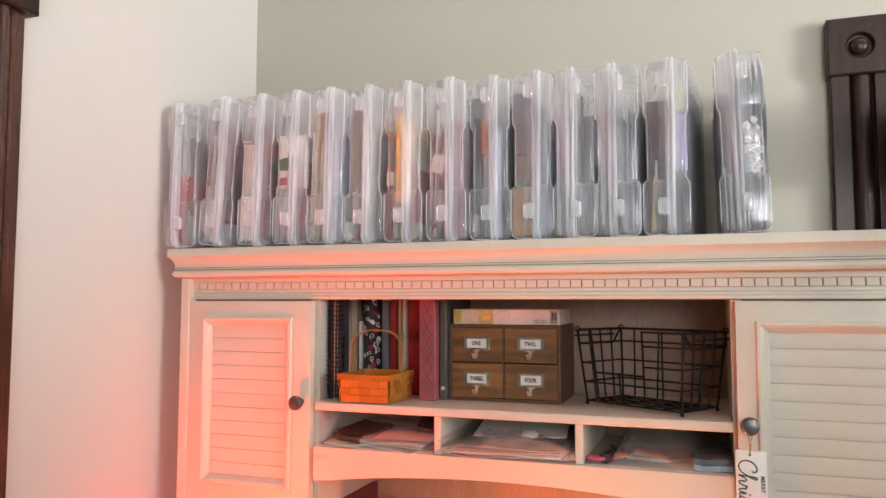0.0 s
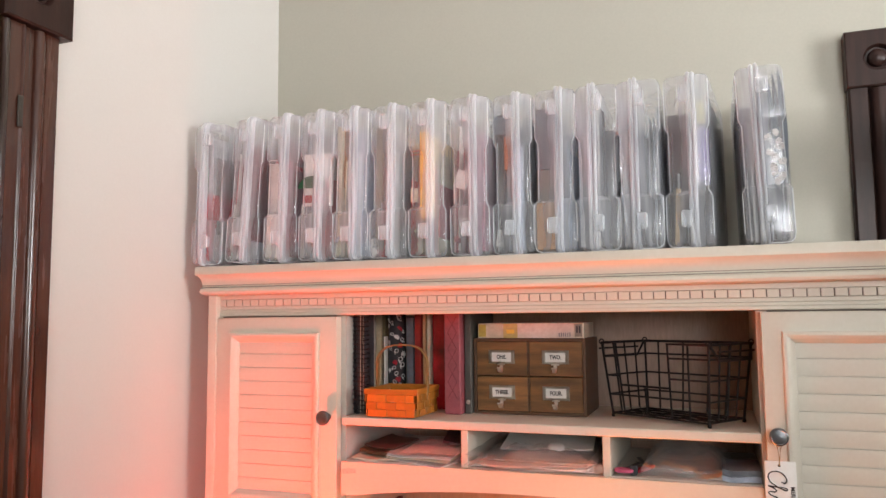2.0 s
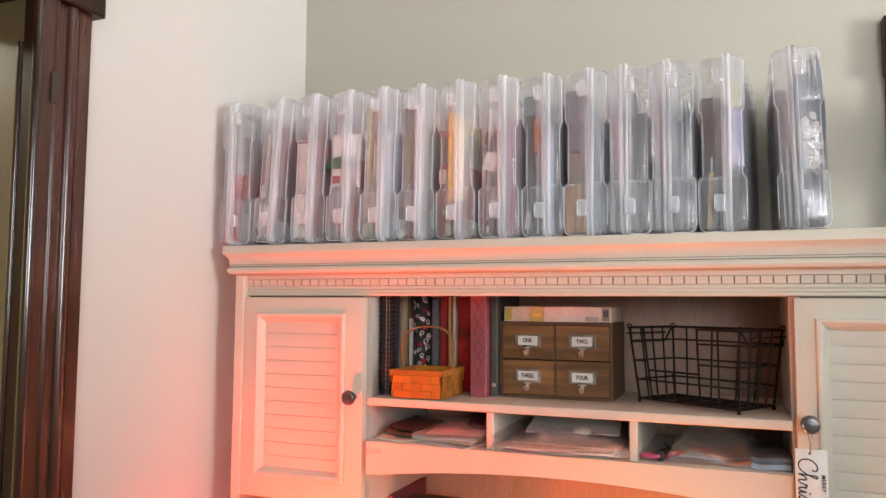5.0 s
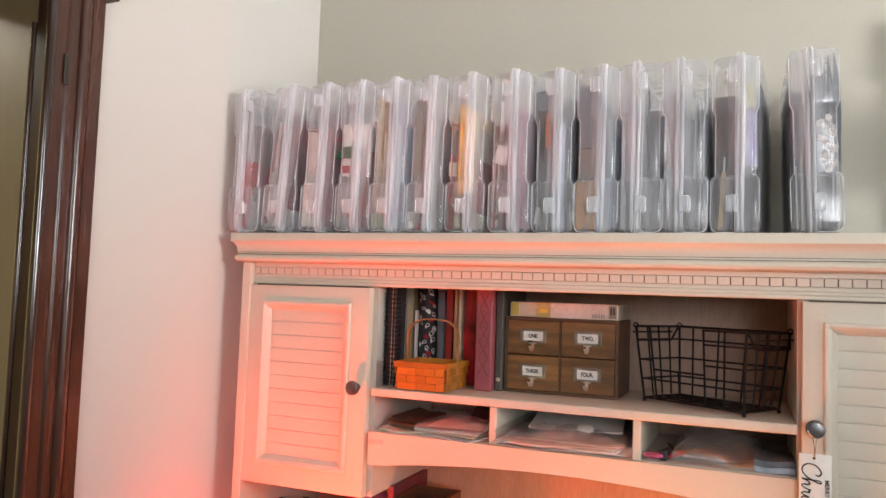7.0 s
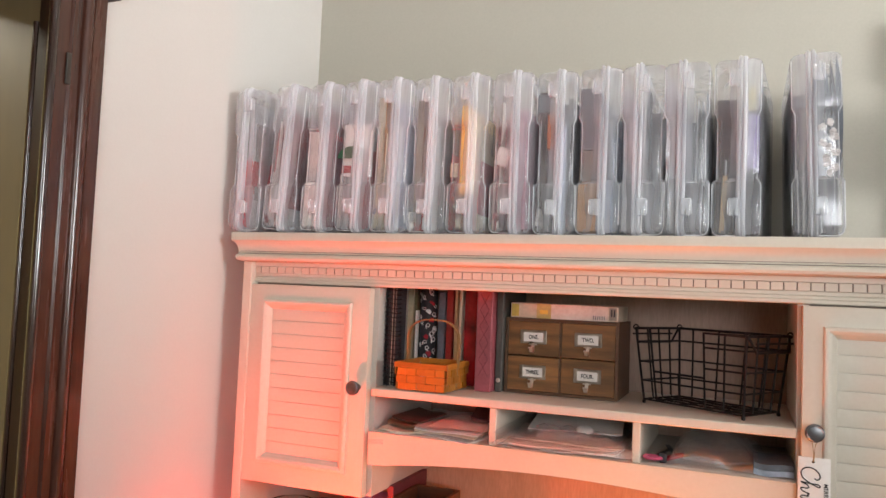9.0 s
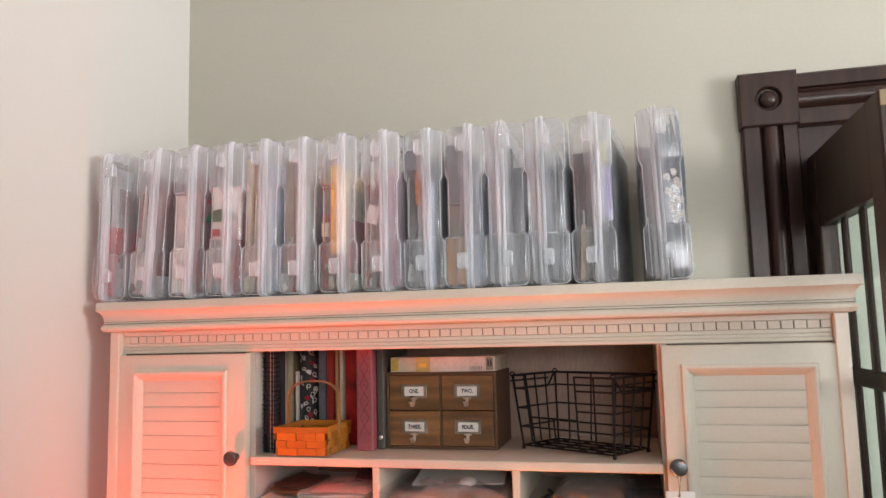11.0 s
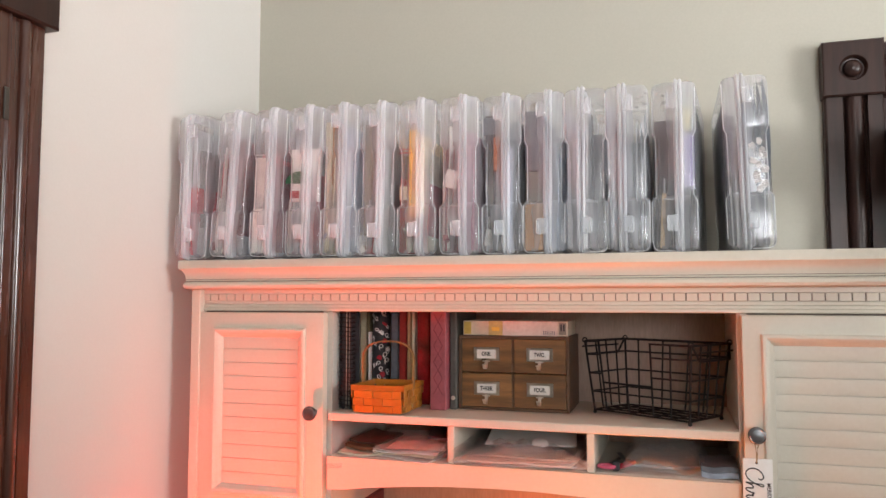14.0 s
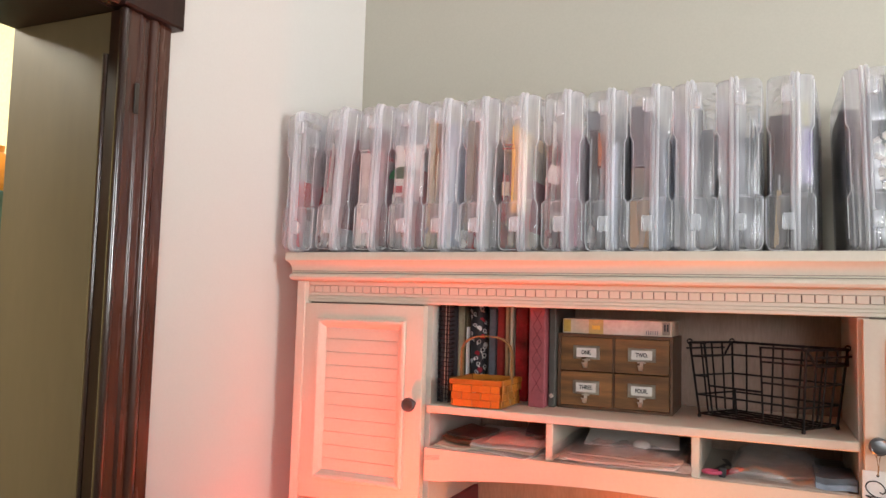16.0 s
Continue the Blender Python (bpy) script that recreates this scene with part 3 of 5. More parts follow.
louvre_door(PR + 0.002, HX1 - 0.0185, 1.0985, 0.035, 0.034, "closed louvred cupboard door in antique white")

# ---- the storage cases on top ----
CT, CD, CH = 0.077, 0.29, 0.303                    # thickness, depth, height


def shell(x_in, x_out):
    """Half of a case: a lofted shell, open at the seam, with a pinched waist along its front edge only."""
    bm = bmesh.new()
    s = 1 if x_out > x_in else -1
    r = 0.0075
    prev = None
    for z, out, fr, waist in ((0.004, 0.010, 0.010, 0), (0.007, 0.004, 0.004, 0), (0.013, 0.0008, 0.001, 0), (0.022, 0, 0, 0), (0.088, 0, 0, 0), (0.094, 0, 0.0012, 0.001), (0.099, 0, 0.005, 0.0058),
                              (0.199, 0, 0.005, 0.0058), (0.206, 0, 0.002, 0.002), (0.214, 0, 0.0012, 0.0012), (CH - 0.022, 0.0004, 0.001, 0.001), (CH - 0.012, 0.002, 0.0022, 0.0005), (CH - 0.007, 0.006, 0.006, 0),
                              (CH - 0.004, 0.012, 0.012, 0)):
        xo = x_out - s * out
        xf = xo - s * waist
        y0, y1 = 0.006 + fr, CD - 0.006 - fr
        pts = [(x_in, y0)]
        pts += [(xf - s * r + s * r * math.sin(radians(a)), y0 + r - r * math.cos(radians(a))) for a in (0, 30, 60, 90)]
        pts += [(xf, 0.024), (xo, 0.034)]
        pts += [(xo - s * r + s * r * math.cos(radians(a)), y1 - r + r * math.sin(radians(a))) for a in (0, 30, 60, 90)]
        pts.append((x_in, y1))
        ring = [bm.verts.new((x, y, z)) for x, y in pts]
        if prev:
            for j in range(len(ring) - 1):
                bm.faces.new((prev[j], prev[j + 1], ring[j + 1], ring[j]))
        else:
            bm.faces.new(ring[::-1])
        prev = ring
    bm.faces.new(prev)
    return bm


def rim_ring(x0, x1, grow):
    """A flange round the case, hollow in the middle."""
    bm = bmesh.new()

    def loop(x, o, r):
        y0, y1, z0, z1 = -o, CD + o, max(0.0, 0.005 - o), CH + o - 0.005
        out = []
        for cy, cz, a0 in ((y1 - r, z0 + r, -90), (y1 - r, z1 - r, 0), (y0 + r, z1 - r, 90), (y0 + r, z0 + r, 180)):
            for k in range(5):
                t = radians(a0 + 22.5 * k)
                out.append(bm.verts.new((x, cy + r * math.cos(t), cz + r * math.sin(t))))
        return out
    g = grow
    seq = [loop(x0, g - 0.012, 0.010), loop(x0, g - 0.0035, 0.016), loop(x0 + 0.0008, g - 0.0012, 0.016), loop(x0 + 0.0028, g, 0.016), loop(x1 - 0.0028, g, 0.016), loop(x1 - 0.0008, g - 0.0012, 0.016),
           loop(x1, g - 0.0035, 0.016), loop(x1, g - 0.012, 0.010)]
    for a, c in zip(seq, seq[1:]):
        for j in range(20):
            bm.faces.new((a[j], a[(j + 1) % 20], c[(j + 1) % 20], c[j]))
    return bm


def storage_case(label):
    c = thing("storage_case", 0, 0, 0, label, "storage case", "storage cases on the hutch")
    part("tray", shell(0.040, 0.0), M_CASE, c)
    part("lid", shell(0.0515, CT), M_CASE, c)
    part("rim", rim_ring(0.0390, 0.0462, 0.0045), M_CASE_RIM, c)
    part("rim", rim_ring(0.0466, 0.0532, 0.0036), M_CASE_RIM, c)
    bm = bmesh.new()
    sweep(bm, [(0.0015, 0.05, 0.0925), (0.0015, 0.012, 0.0925), (0.006, 0.0058, 0.0925), (0.040, 0.0058, 0.0925)], 0.0011, 6)
    sweep(bm, [(0.0012, 0.0095, 0.0925), (0.0012, 0.0095, 0.018)], 0.0009, 6)
    part("ridge", bm, M_LATCH, c)
    # thin white lines paint highlights along pocket, lid, tray and latches
    bm = bmesh.new()
    sweep(bm, [(0.0010, 0.0085, 0.090), (0.0010, 0.0085, 0.020), (0.0030, 0.0080, 0.0105), (0.0075, 0.0075, 0.0060), (0.0140, 0.0070, 0.0045), (0.0385, 0.0068, 0.0045)], 0.0008, 6)
    part("pocket_glint", bm, M_EDGE_GLINT, c)
    bm = bmesh.new()
    sweep(bm, [(CT - 0.0015, 0.0080, 0.022), (CT - 0.0015, 0.0080, 0.088), (CT - 0.0078, 0.0122, 0.099), (CT - 0.0078, 0.0122, 0.199), (CT - 0.0030, 0.0088, 0.209), (CT - 0.0026, 0.0085, CH - 0.018)], 0.0006, 6)
    part("lid_glint", bm, M_EDGE_GLINT, c)
    bm = bmesh.new()
    sweep(bm, [(0.0078, 0.0122, 0.100), (0.0078, 0.0122, 0.199), (0.0030, 0.0088, 0.209), (0.0026, 0.0085, CH - 0.018)], 0.0005, 6)
    part("tray_glint", bm, M_EDGE_GLINT, c)
    for z in (0.036, CH - 0.056):
        bm = bmesh.new()
        rbox(bm, 0.0275, 0.044, -0.0085, -0.0046, z, z + 0.029, b=0.0028, seg=3)
        rbox(bm, 0.0295, 0.034, -0.0045, 0.0065, z + 0.004, z + 0.025, b=0.001)
        latch = part("latch", bm, M_LATCH, c, "milky plastic snap latch")
        part("latch_glint", B(0.0266, 0.0276, -0.0080, -0.005, z + 0.003, z + 0.026, b=0.0004), M_EDGE_GLINT, latch, "white highlight line along the latch edge")
    return c


CASES = [  # left edge, front, lean in degrees, turned round, what it holds
    (0.003, -0.016, 0.8, 1, "red and green craft pieces"), (0.086, -0.016, 3.6, 0, "maroon paper"), (0.176, -0.016, 1.8, 0, "pale sheets and red ribbon"),
    (0.256, -0.016, 1.2, 0, "a snowy hill picture card"), (0.330, -0.014, 0.8, 0, "tan and blue paper"), (0.404, -0.004, 0.8, 0, "grey paper scraps"),
    (0.484, -0.004, 0.4, 0, "a yellow card and red stripes"), (0.567, -0.002, 0.0, 0, "plum paper and a white tag"), (0.644, 0.014, 0.0, 0, "black and orange tools"),
    (0.720, 0.014, 0.4, 0, "slate paper over brown kraft card"), (0.795, 0.014, 0.0, 1, "silver grey sheets"), (0.866, 0.014, 0.0, 1, "dark paper in cellophane"),
    (0.944, 0.014, 0.0, 0, "black card and lilac packets"), (1.066, 0.016, -1.4, 1, "grey sheets and paper flowers"),
]
first = storage_case("translucent plastic storage case holding craft paper")
POSES = []
for i, (x, y, lean, turned, holds) in enumerate(CASES):
    m = pose(x, y, 1.6805, 0, lean, 0)
    if lean > 0:
        m = pose(x + CT, y, 1.6805, 0, lean, 0) @ pose(-CT, 0, 0)
    if i == 12:
        m = m @ pose(CT, 0, 0, 0, 0, -5) @ pose(-CT, 0, 0)     # this one stands askew
    POSES.append(m)
    if turned:
        m = m @ Matrix.Translation((CT, 0, 0)) @ Matrix.Diagonal((-1, 1, 1, 1))
    ob = first if i == 0 else copy_thing(first, m)
    ob.matrix_basis = m
    tagged(ob, "translucent plastic storage case holding " + holds)


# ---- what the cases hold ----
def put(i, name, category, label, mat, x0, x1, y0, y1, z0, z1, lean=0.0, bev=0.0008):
    """One upright piece inside case i; x0 and x1 are where it shows on the case front from the camera."""
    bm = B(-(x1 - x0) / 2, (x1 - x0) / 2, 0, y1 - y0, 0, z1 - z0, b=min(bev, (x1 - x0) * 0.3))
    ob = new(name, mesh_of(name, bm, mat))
    view_shift = min(x0 - 0.003, max(0.0, 1.0 - CASES[i - 1][0]) * 0.8 * (y0 + 0.004))   # moved left to fit the camera's slanting view
    x0, x1 = x0 - view_shift, x1 - view_shift
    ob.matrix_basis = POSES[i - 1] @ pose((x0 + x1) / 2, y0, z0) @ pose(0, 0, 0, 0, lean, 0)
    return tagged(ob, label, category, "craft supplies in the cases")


def crumple(x0, x1, y0, y1, z0, z1, n, m, amp, seed, axis="y"):
    """A crumpled film over a rectangle, facing an axis."""
    bm = bmesh.new()
    g = []
    for a in range(n + 1):
        row = []
        for c in range(m + 1):
            u, v = a / n, c / m
            p = Vector((x0 + (x1 - x0) * u, (y0 + y1) / 2, z0 + (z1 - z0) * v)) if axis == "y" else Vector((x0 + (x1 - x0) * u, y0 + (y1 - y0) * v, (z0 + z1) / 2))
            f1, f2, k2 = (46, 120, 0.6) if axis == "y" else (28, 90, 0.35)
            fz = 0.3 if axis == "y" else 1.0
            w = noise.noise(Vector((p.x * f1 + seed, p.y * f1, p.z * f1 * fz + seed * 3))) + k2 * noise.noise(Vector((p.x * f2 + seed, p.y * f2, p.z * f2 * fz)))
            if axis == "y":
                p.y += amp * w
            else:
                e = min(u, 1 - u, v, 1 - v) * 4
                fold = 1 - abs(noise.noise(Vector((p.x * 34 + seed * 2, p.y * 34, seed)))) * 2.2      # sharp folds
                p.z = z0 + (z1 - z0) * min(1, e) ** 0.6 * (0.66 + 0.26 * w + 0.22 * fold) + amp * w * 0.3
            row.append(bm.verts.new(p))
        g.append(row)
    for a in range(n):
        for c in range(m):
            bm.faces.new((g[a][c], g[a + 1][c], g[a + 1][c + 1], g[a][c + 1]))
    return bm


def film(i, x0, x1, y, z0, z1, seed, label="crumpled clear cellophane sheet"):
    ob = new("cellophane_sheet", mesh_of("cellophane_sheet", crumple(x0, x1, y, y, z0, z1, 12, 30, 0.0028, seed), M_CELLO, 60))
    ob.matrix_basis = POSES[i - 1]
    return tagged(ob, label, "cellophane", "craft supplies in the cases")


RED = tint("cherry_red_paper", 0.46, 0.012, 0.03)
MAROON = tint("maroon_paper", 0.17, 0.045, 0.06)
MAUVE = tint("mauve_paper", 0.30, 0.13, 0.18)
PLUM = tint("plum_paper", 0.24, 0.07, 0.105)
CREAM = tint("cream_card", 0.72, 0.66, 0.52)
WHITE = tint("white_card", 0.80, 0.79, 0.77, vary=0.93)
GREEN = tint("pine_green_paper", 0.02, 0.13, 0.06)
TAN = tint("tan_kraft_card", 0.46, 0.24, 0.105)
SLATE = tint("slate_paper", 0.15, 0.17, 0.205)
BLACK = tint("black_card", 0.03, 0.03, 0.036)
SILVER = tint("silver_grey_paper", 0.60, 0.62, 0.66, 0.35)
BLUE = tint("dusty_blue_paper", 0.40, 0.47, 0.59)
YELLOW = tint("golden_yellow_card", 0.95, 0.58, 0.10, 0.6, 0.1, 0.92)
PINK = tint("rose_pink_paper", 0.50, 0.16, 0.19)
ORANGE = tint("burnt_orange_paper", 0.50, 0.13, 0.03)
LILAC = tint("lilac_packet", 0.42, 0.34, 0.62)
MINT = tint("mint_paper", 0.45, 0.58, 0.48)
WOOD = tint("pale_wood", 0.55, 0.40, 0.24)

put(1, "paper_pad", "paper", "mint and white paper pad standing in a case", MINT, 0.026, 0.036, 0.016, 0.26, 0.135, 0.262)
put(1, "gift_card", "card", "cherry red card with white stitching", RED, 0.036, 0.056, 0.0135, 0.2, 0.012, 0.090, 2)
put(1, "gift_card", "card", "cherry red card with white stitching", RED, 0.039, 0.058, 0.0135, 0.2, 0.091, 0.150, 6)
for k in range(9):
    put(1, "stitch", "stitching", "small white stitch dash on a red card", WHITE, 0.0535 + 0.0011 * k, 0.0555 + 0.0011 * k, 0.0122, 0.0134, 0.045 + 0.012 * k, 0.052 + 0.012 * k, 5)
put(1, "silver_strip", "paper", "silver grey paper strip standing upright", SILVER, 0.060, 0.066, 0.02, 0.26, 0.012, 0.272, -2)
put(1, "paper_stack", "paper", "mauve paper stack standing upright", MAUVE, 0.066, 0.072, 0.04, 0.26, 0.14, 0.255)
put(1, "grey_board", "card", "slate grey board standing upright", tint("dove_grey_board", 0.30, 0.31, 0.32), 0.060, 0.072, 0.03, 0.27, 0.012, 0.23)
put(1, "pale_sheet", "paper", "pale paper sheet standing upright", WHITE, 0.008, 0.016, 0.03, 0.27, 0.012, 0.27)
put(2, "paper_stack", "paper", "maroon paper stack standing upright", MAUVE, 0.010, 0.034, 0.03, 0.26, 0.11, 0.215)
put(2, "silver_strip", "paper", "silver grey paper strip standing upright", SILVER, 0.010, 0.032, 0.03, 0.26, 0.012, 0.10)
put(2, "pale_sheet", "paper", "pale paper strip standing upright", WHITE, 0.012, 0.018, 0.02, 0.26, 0.012, 0.085)
put(2, "red_bow", "ribbon", "dark red ribbon pieces in a bundle", MAROON, 0.060, 0.069, 0.03, 0.20, 0.16, 0.215)
put(2, "grey_board", "card", "pale grey board standing upright", tint("dove_grey_board", 0.30, 0.31, 0.32), 0.056, 0.070, 0.04, 0.27, 0.012, 0.18)
put(3, "paper_pad", "paper", "pale blush paper pad standing upright", tint("pale_blush_paper", 0.74, 0.68, 0.66), 0.010, 0.036, 0.0155, 0.27, 0.102, 0.20)
put(3, "white_packet", "packet", "glossy white packet standing upright", WHITE, 0.007, 0.037, 0.0135, 0.2, 0.012, 0.10)
put(3, "red_bow", "ribbon", "bright red ribbon pieces in a bundle", RED, 0.057, 0.066, 0.02, 0.2, 0.180, 0.206)
put(3, "paper_stack", "paper", "maroon paper stack standing upright", MAROON, 0.060, 0.070, 0.024, 0.26, 0.20, 0.245)
put(3, "paper_stack", "paper", "plum paper stack standing upright", PLUM, 0.058, 0.069, 0.02, 0.26, 0.012, 0.19)
put(3, "silver_strip", "paper", "silver grey paper strip standing upright", SILVER, 0.042, 0.050, 0.03, 0.26, 0.012, 0.26)
put(4, "picture_card", "card", "white picture card standing in a case", WHITE, 0.008, 0.069, 0.020, 0.03, 0.112, 0.215)
hill = bmesh.new()
prism(hill, [(0.031 + 0.030 * math.cos(math.pi * k / 14), 0.147 + 0.024 * math.sin(math.pi * k / 14)) for k in range(15)], "y", 0.0155, 0.0185)
ob = new("hill_cutout", mesh_of("hill_cutout", hill, GREEN))
ob.matrix_basis = POSES[3] @ pose(-0.008, 0, 0)
tagged(ob, "pine green paper hill on a picture card", "card", "craft supplies in the cases")
put(4, "red_block", "card", "cherry red paper block on a picture card", RED, 0.010, 0.030, 0.017, 0.0195, 0.118, 0.133)
put(4, "red_block", "card", "cherry red paper block on a picture card", RED, 0.040, 0.062, 0.017, 0.0195, 0.118, 0.133)
put(4, "paper_stack", "paper", "rose pink paper stack standing upright", PINK, 0.010, 0.068, 0.05, 0.25, 0.012, 0.085)
put(4, "pale_sheet", "paper", "pale paper sheet standing upright", SILVER, 0.010, 0.036, 0.035, 0.26, 0.012, 0.27)
put(5, "kraft_board", "card", "tan kraft board standing upright", TAN, 0.022, 0.036, 0.03, 0.27, 0.10, 0.265)
put(5, "paper_pad", "paper", "cream paper pad standing upright", CREAM, 0.008, 0.018, 0.02, 0.27, 0.012, 0.265)
put(5, "blue_paper", "paper", "dusty blue paper sheets standing upright", BLUE, 0.056, 0.071, 0.02, 0.27, 0.012, 0.255)
put(5, "silver_strip", "paper", "silver grey paper strip standing upright", SILVER, 0.020, 0.036, 0.03, 0.27, 0.012, 0.095)
put(6, "grey_board", "card", "warm grey board standing upright", tint("warm_grey_board", 0.34, 0.32, 0.28), 0.006, 0.020, 0.03, 0.27, 0.012, 0.26)
put(6, "pale_sheet", "paper", "pale paper sheet standing upright", WHITE, 0.044, 0.054, 0.02, 0.27, 0.012, 0.265)
put(6, "grey_board", "card", "pale grey board standing upright", tint("dove_grey_board", 0.30, 0.31, 0.32), 0.058, 0.071, 0.03, 0.27, 0.012, 0.23)
put(6, "red_block", "card", "red and white scraps lying at the bottom", RED, 0.020, 0.036, 0.02, 0.10, 0.009, 0.022, 14)
put(6, "paper_scrap", "paper", "white paper scrap lying at the bottom", WHITE, 0.012, 0.024, 0.018, 0.08, 0.010, 0.034, -24)
put(6, "silver_strip", "paper", "silver grey paper strip standing upright", SILVER, 0.024, 0.036, 0.05, 0.27, 0.012, 0.255)
put(7, "yellow_card", "card", "golden yellow card standing upright", YELLOW, 0.029, 0.0405, 0.0125, 0.20, 0.075, 0.240)
put(7, "cream_roll", "card", "cream card strip standing upright", tint("pale_gold_card", 0.92, 0.76, 0.48, 0.6, 0.1, 0.94), 0.041, 0.060, 0.0125, 0.20, 0.075, 0.228)
put(7, "red_thread", "thread", "thin red thread line across a case", RED, 0.006, 0.034, 0.012, 0.0135, 0.203, 0.205)
put(7, "red_thread", "thread", "thin red thread line across a case", RED, 0.006, 0.034, 0.012, 0.0135, 0.196, 0.198)
put(1, "red_strip", "paper", "cherry red paper strip standing upright", RED, 0.042, 0.049, 0.016, 0.2, 0.012, 0.150, 5)
put(2, "paper_stack", "paper", "maroon paper stack standing upright", MAROON, 0.058, 0.066, 0.022, 0.26, 0.05, 0.225, 2)
put(2, "rose_paper", "paper", "rose pink paper standing upright", PINK, 0.024, 0.034, 0.024, 0.24, 0.09, 0.20, 2)
put(3, "silver_thread", "thread", "thin silver thread line across a case", WHITE, 0.006, 0.030, 0.012, 0.0132, 0.206, 0.2076)
put(3, "silver_thread", "thread", "thin silver thread line across a case", WHITE, 0.006, 0.030, 0.012, 0.0132, 0.199, 0.2006)
put(8, "rose_paper", "paper", "dark rose paper standing upright", MAROON, 0.0725, 0.0745, 0.03, 0.27, 0.02, 0.22)
put(9, "paper_stack", "paper", "maroon paper stack standing upright", MAROON, 0.0725, 0.0745, 0.05, 0.27, 0.05, 0.20)
put(7, "rose_paper", "paper", "rose pink paper standing upright", PINK, 0.058, 0.069, 0.02, 0.26, 0.04, 0.14)
put(7, "paper_stack", "paper", "maroon paper stack standing upright", MAROON, 0.066, 0.072, 0.06, 0.27, 0.03, 0.22)
put(7, "pearl_button", "button", "round pearly button with dark dots", CREAM, 0.008, 0.022, 0.014, 0.02, 0.108, 0.134)
put(7, "kraft_board", "card", "dull olive board standing upright", tint("olive_board", 0.17, 0.14, 0.09), 0.006, 0.032, 0.05, 0.27, 0.012, 0.20)
put(8, "paper_stack", "paper", "plum paper stack standing upright", PLUM, 0.006, 0.036, 0.04, 0.27, 0.012, 0.205)
put(8, "white_tag", "tag", "white square tag tilted in a case", WHITE, 0.008, 0.034, 0.014, 0.016, 0.128, 0.162, 20)
put(8, "lilac_paper", "paper", "muted mauve sheets standing upright", MAUVE, 0.058, 0.072, 0.02, 0.27, 0.012, 0.23)
put(8, "pale_sheet", "paper", "pale pink paper strip standing upright", tint("pale_pink", 0.62, 0.46, 0.46), 0.010, 0.018, 0.02, 0.2, 0.012, 0.13)
put(9, "black_tool", "tool", "black handled craft tool standing upright", BLACK, 0.012, 0.026, 0.016, 0.03, 0.05, 0.262)
put(9, "tool_cap", "tool", "grey tool cap at the top of a case", SLATE, 0.008, 0.030, 0.014, 0.03, 0.225, 0.258)
put(9, "orange_strip", "paper", "burnt orange paper strip standing upright", ORANGE, 0.026, 0.036, 0.02, 0.2, 0.16, 0.222)
put(9, "black_card", "card", "black card standing upright", BLACK, 0.064, 0.072, 0.02, 0.27, 0.012, 0.25)
put(9, "blue_paper", "paper", "dusty blue paper sheets standing upright", BLUE, 0.052, 0.062, 0.016, 0.27, 0.012, 0.20)
put(9, "paper_scrap", "paper", "pale paper scrap standing upright", WHITE, 0.006, 0.012, 0.016, 0.1, 0.02, 0.075, 7)
put(9, "grey_board", "card", "slate grey board standing upright", SLATE, 0.006, 0.036, 0.06, 0.27, 0.012, 0.21)
put(10, "slate_paper", "paper", "slate paper sheets standing upright", SLATE, 0.006, 0.037, 0.018, 0.27, 0.155, 0.265)
put(10, "slate_paper", "paper", "grey brown sheets standing upright", tint("grey_brown_paper", 0.19, 0.165, 0.145), 0.006, 0.037, 0.02, 0.27, 0.098, 0.153)
put(10, "kraft_board", "card", "brown kraft card at the bottom of a case", TAN, 0.005, 0.038, 0.013, 0.27, 0.010, 0.094)
put(10, "blue_paper", "paper", "dusty blue paper sheets standing upright", BLUE, 0.057, 0.070, 0.03, 0.27, 0.012, 0.10)
put(11, "silver_strip", "paper", "silver blue sheets standing upright", tint("silver_blue", 0.42, 0.46, 0.52, 0.3), 0.020, 0.030, 0.016, 0.27, 0.085, 0.235)
put(11, "slate_paper", "paper", "dark grey sheets standing upright", tint("charcoal_paper", 0.09, 0.09, 0.10), 0.036, 0.072, 0.02, 0.27, 0.012, 0.215)
put(11, "black_pen", "pen", "slim black pen standing upright", BLACK, 0.051, 0.057, 0.016, 0.03, 0.09, 0.25, -1)
put(11, "pale_sheet", "paper", "pale paper strip standing upright", SILVER, 0.004, 0.016, 0.03, 0.27, 0.012, 0.26)
put(12, "black_card", "card", "dark charcoal card standing upright", SLATE, 0.036, 0.071, 0.06, 0.27, 0.012, 0.205)
put(12, "black_card", "card", "black card standing upright", BLACK, 0.040, 0.071, 0.03, 0.2, 0.012, 0.09)
put(12, "silver_strip", "paper", "silver grey sheets standing upright", SILVER, 0.006, 0.022, 0.03, 0.27, 0.012, 0.27)
film(12, 0.036, 0.070, 0.035, 0.10, 0.19, 3.1)
put(13, "black_card", "card", "black card standing upright", BLACK, 0.006, 0.038, 0.03, 0.27, 0.012, 0.235)
put(13, "wood_stick", "craft stick", "pale wooden craft stick standing upright", WOOD, 0.013, 0.020, 0.014, 0.02, 0.010, 0.105, 3)
put(13, "lilac_packet", "packet", "glossy lilac packet standing upright", LILAC, 0.057, 0.071, 0.014, 0.06, 0.115, 0.205)
put(13, "white_packet", "packet", "white and yellow packet standing upright", WHITE, 0.050, 0.056, 0.012, 0.05, 0.11, 0.24)
put(13, "yellow_label", "label", "small pale yellow label in a case", tint("pale_yellow", 0.75, 0.66, 0.25), 0.057, 0.066, 0.014, 0.02, 0.21, 0.25)
put(13, "black_card", "card", "black card standing upright", BLACK, 0.057, 0.072, 0.065, 0.27, 0.012, 0.25)
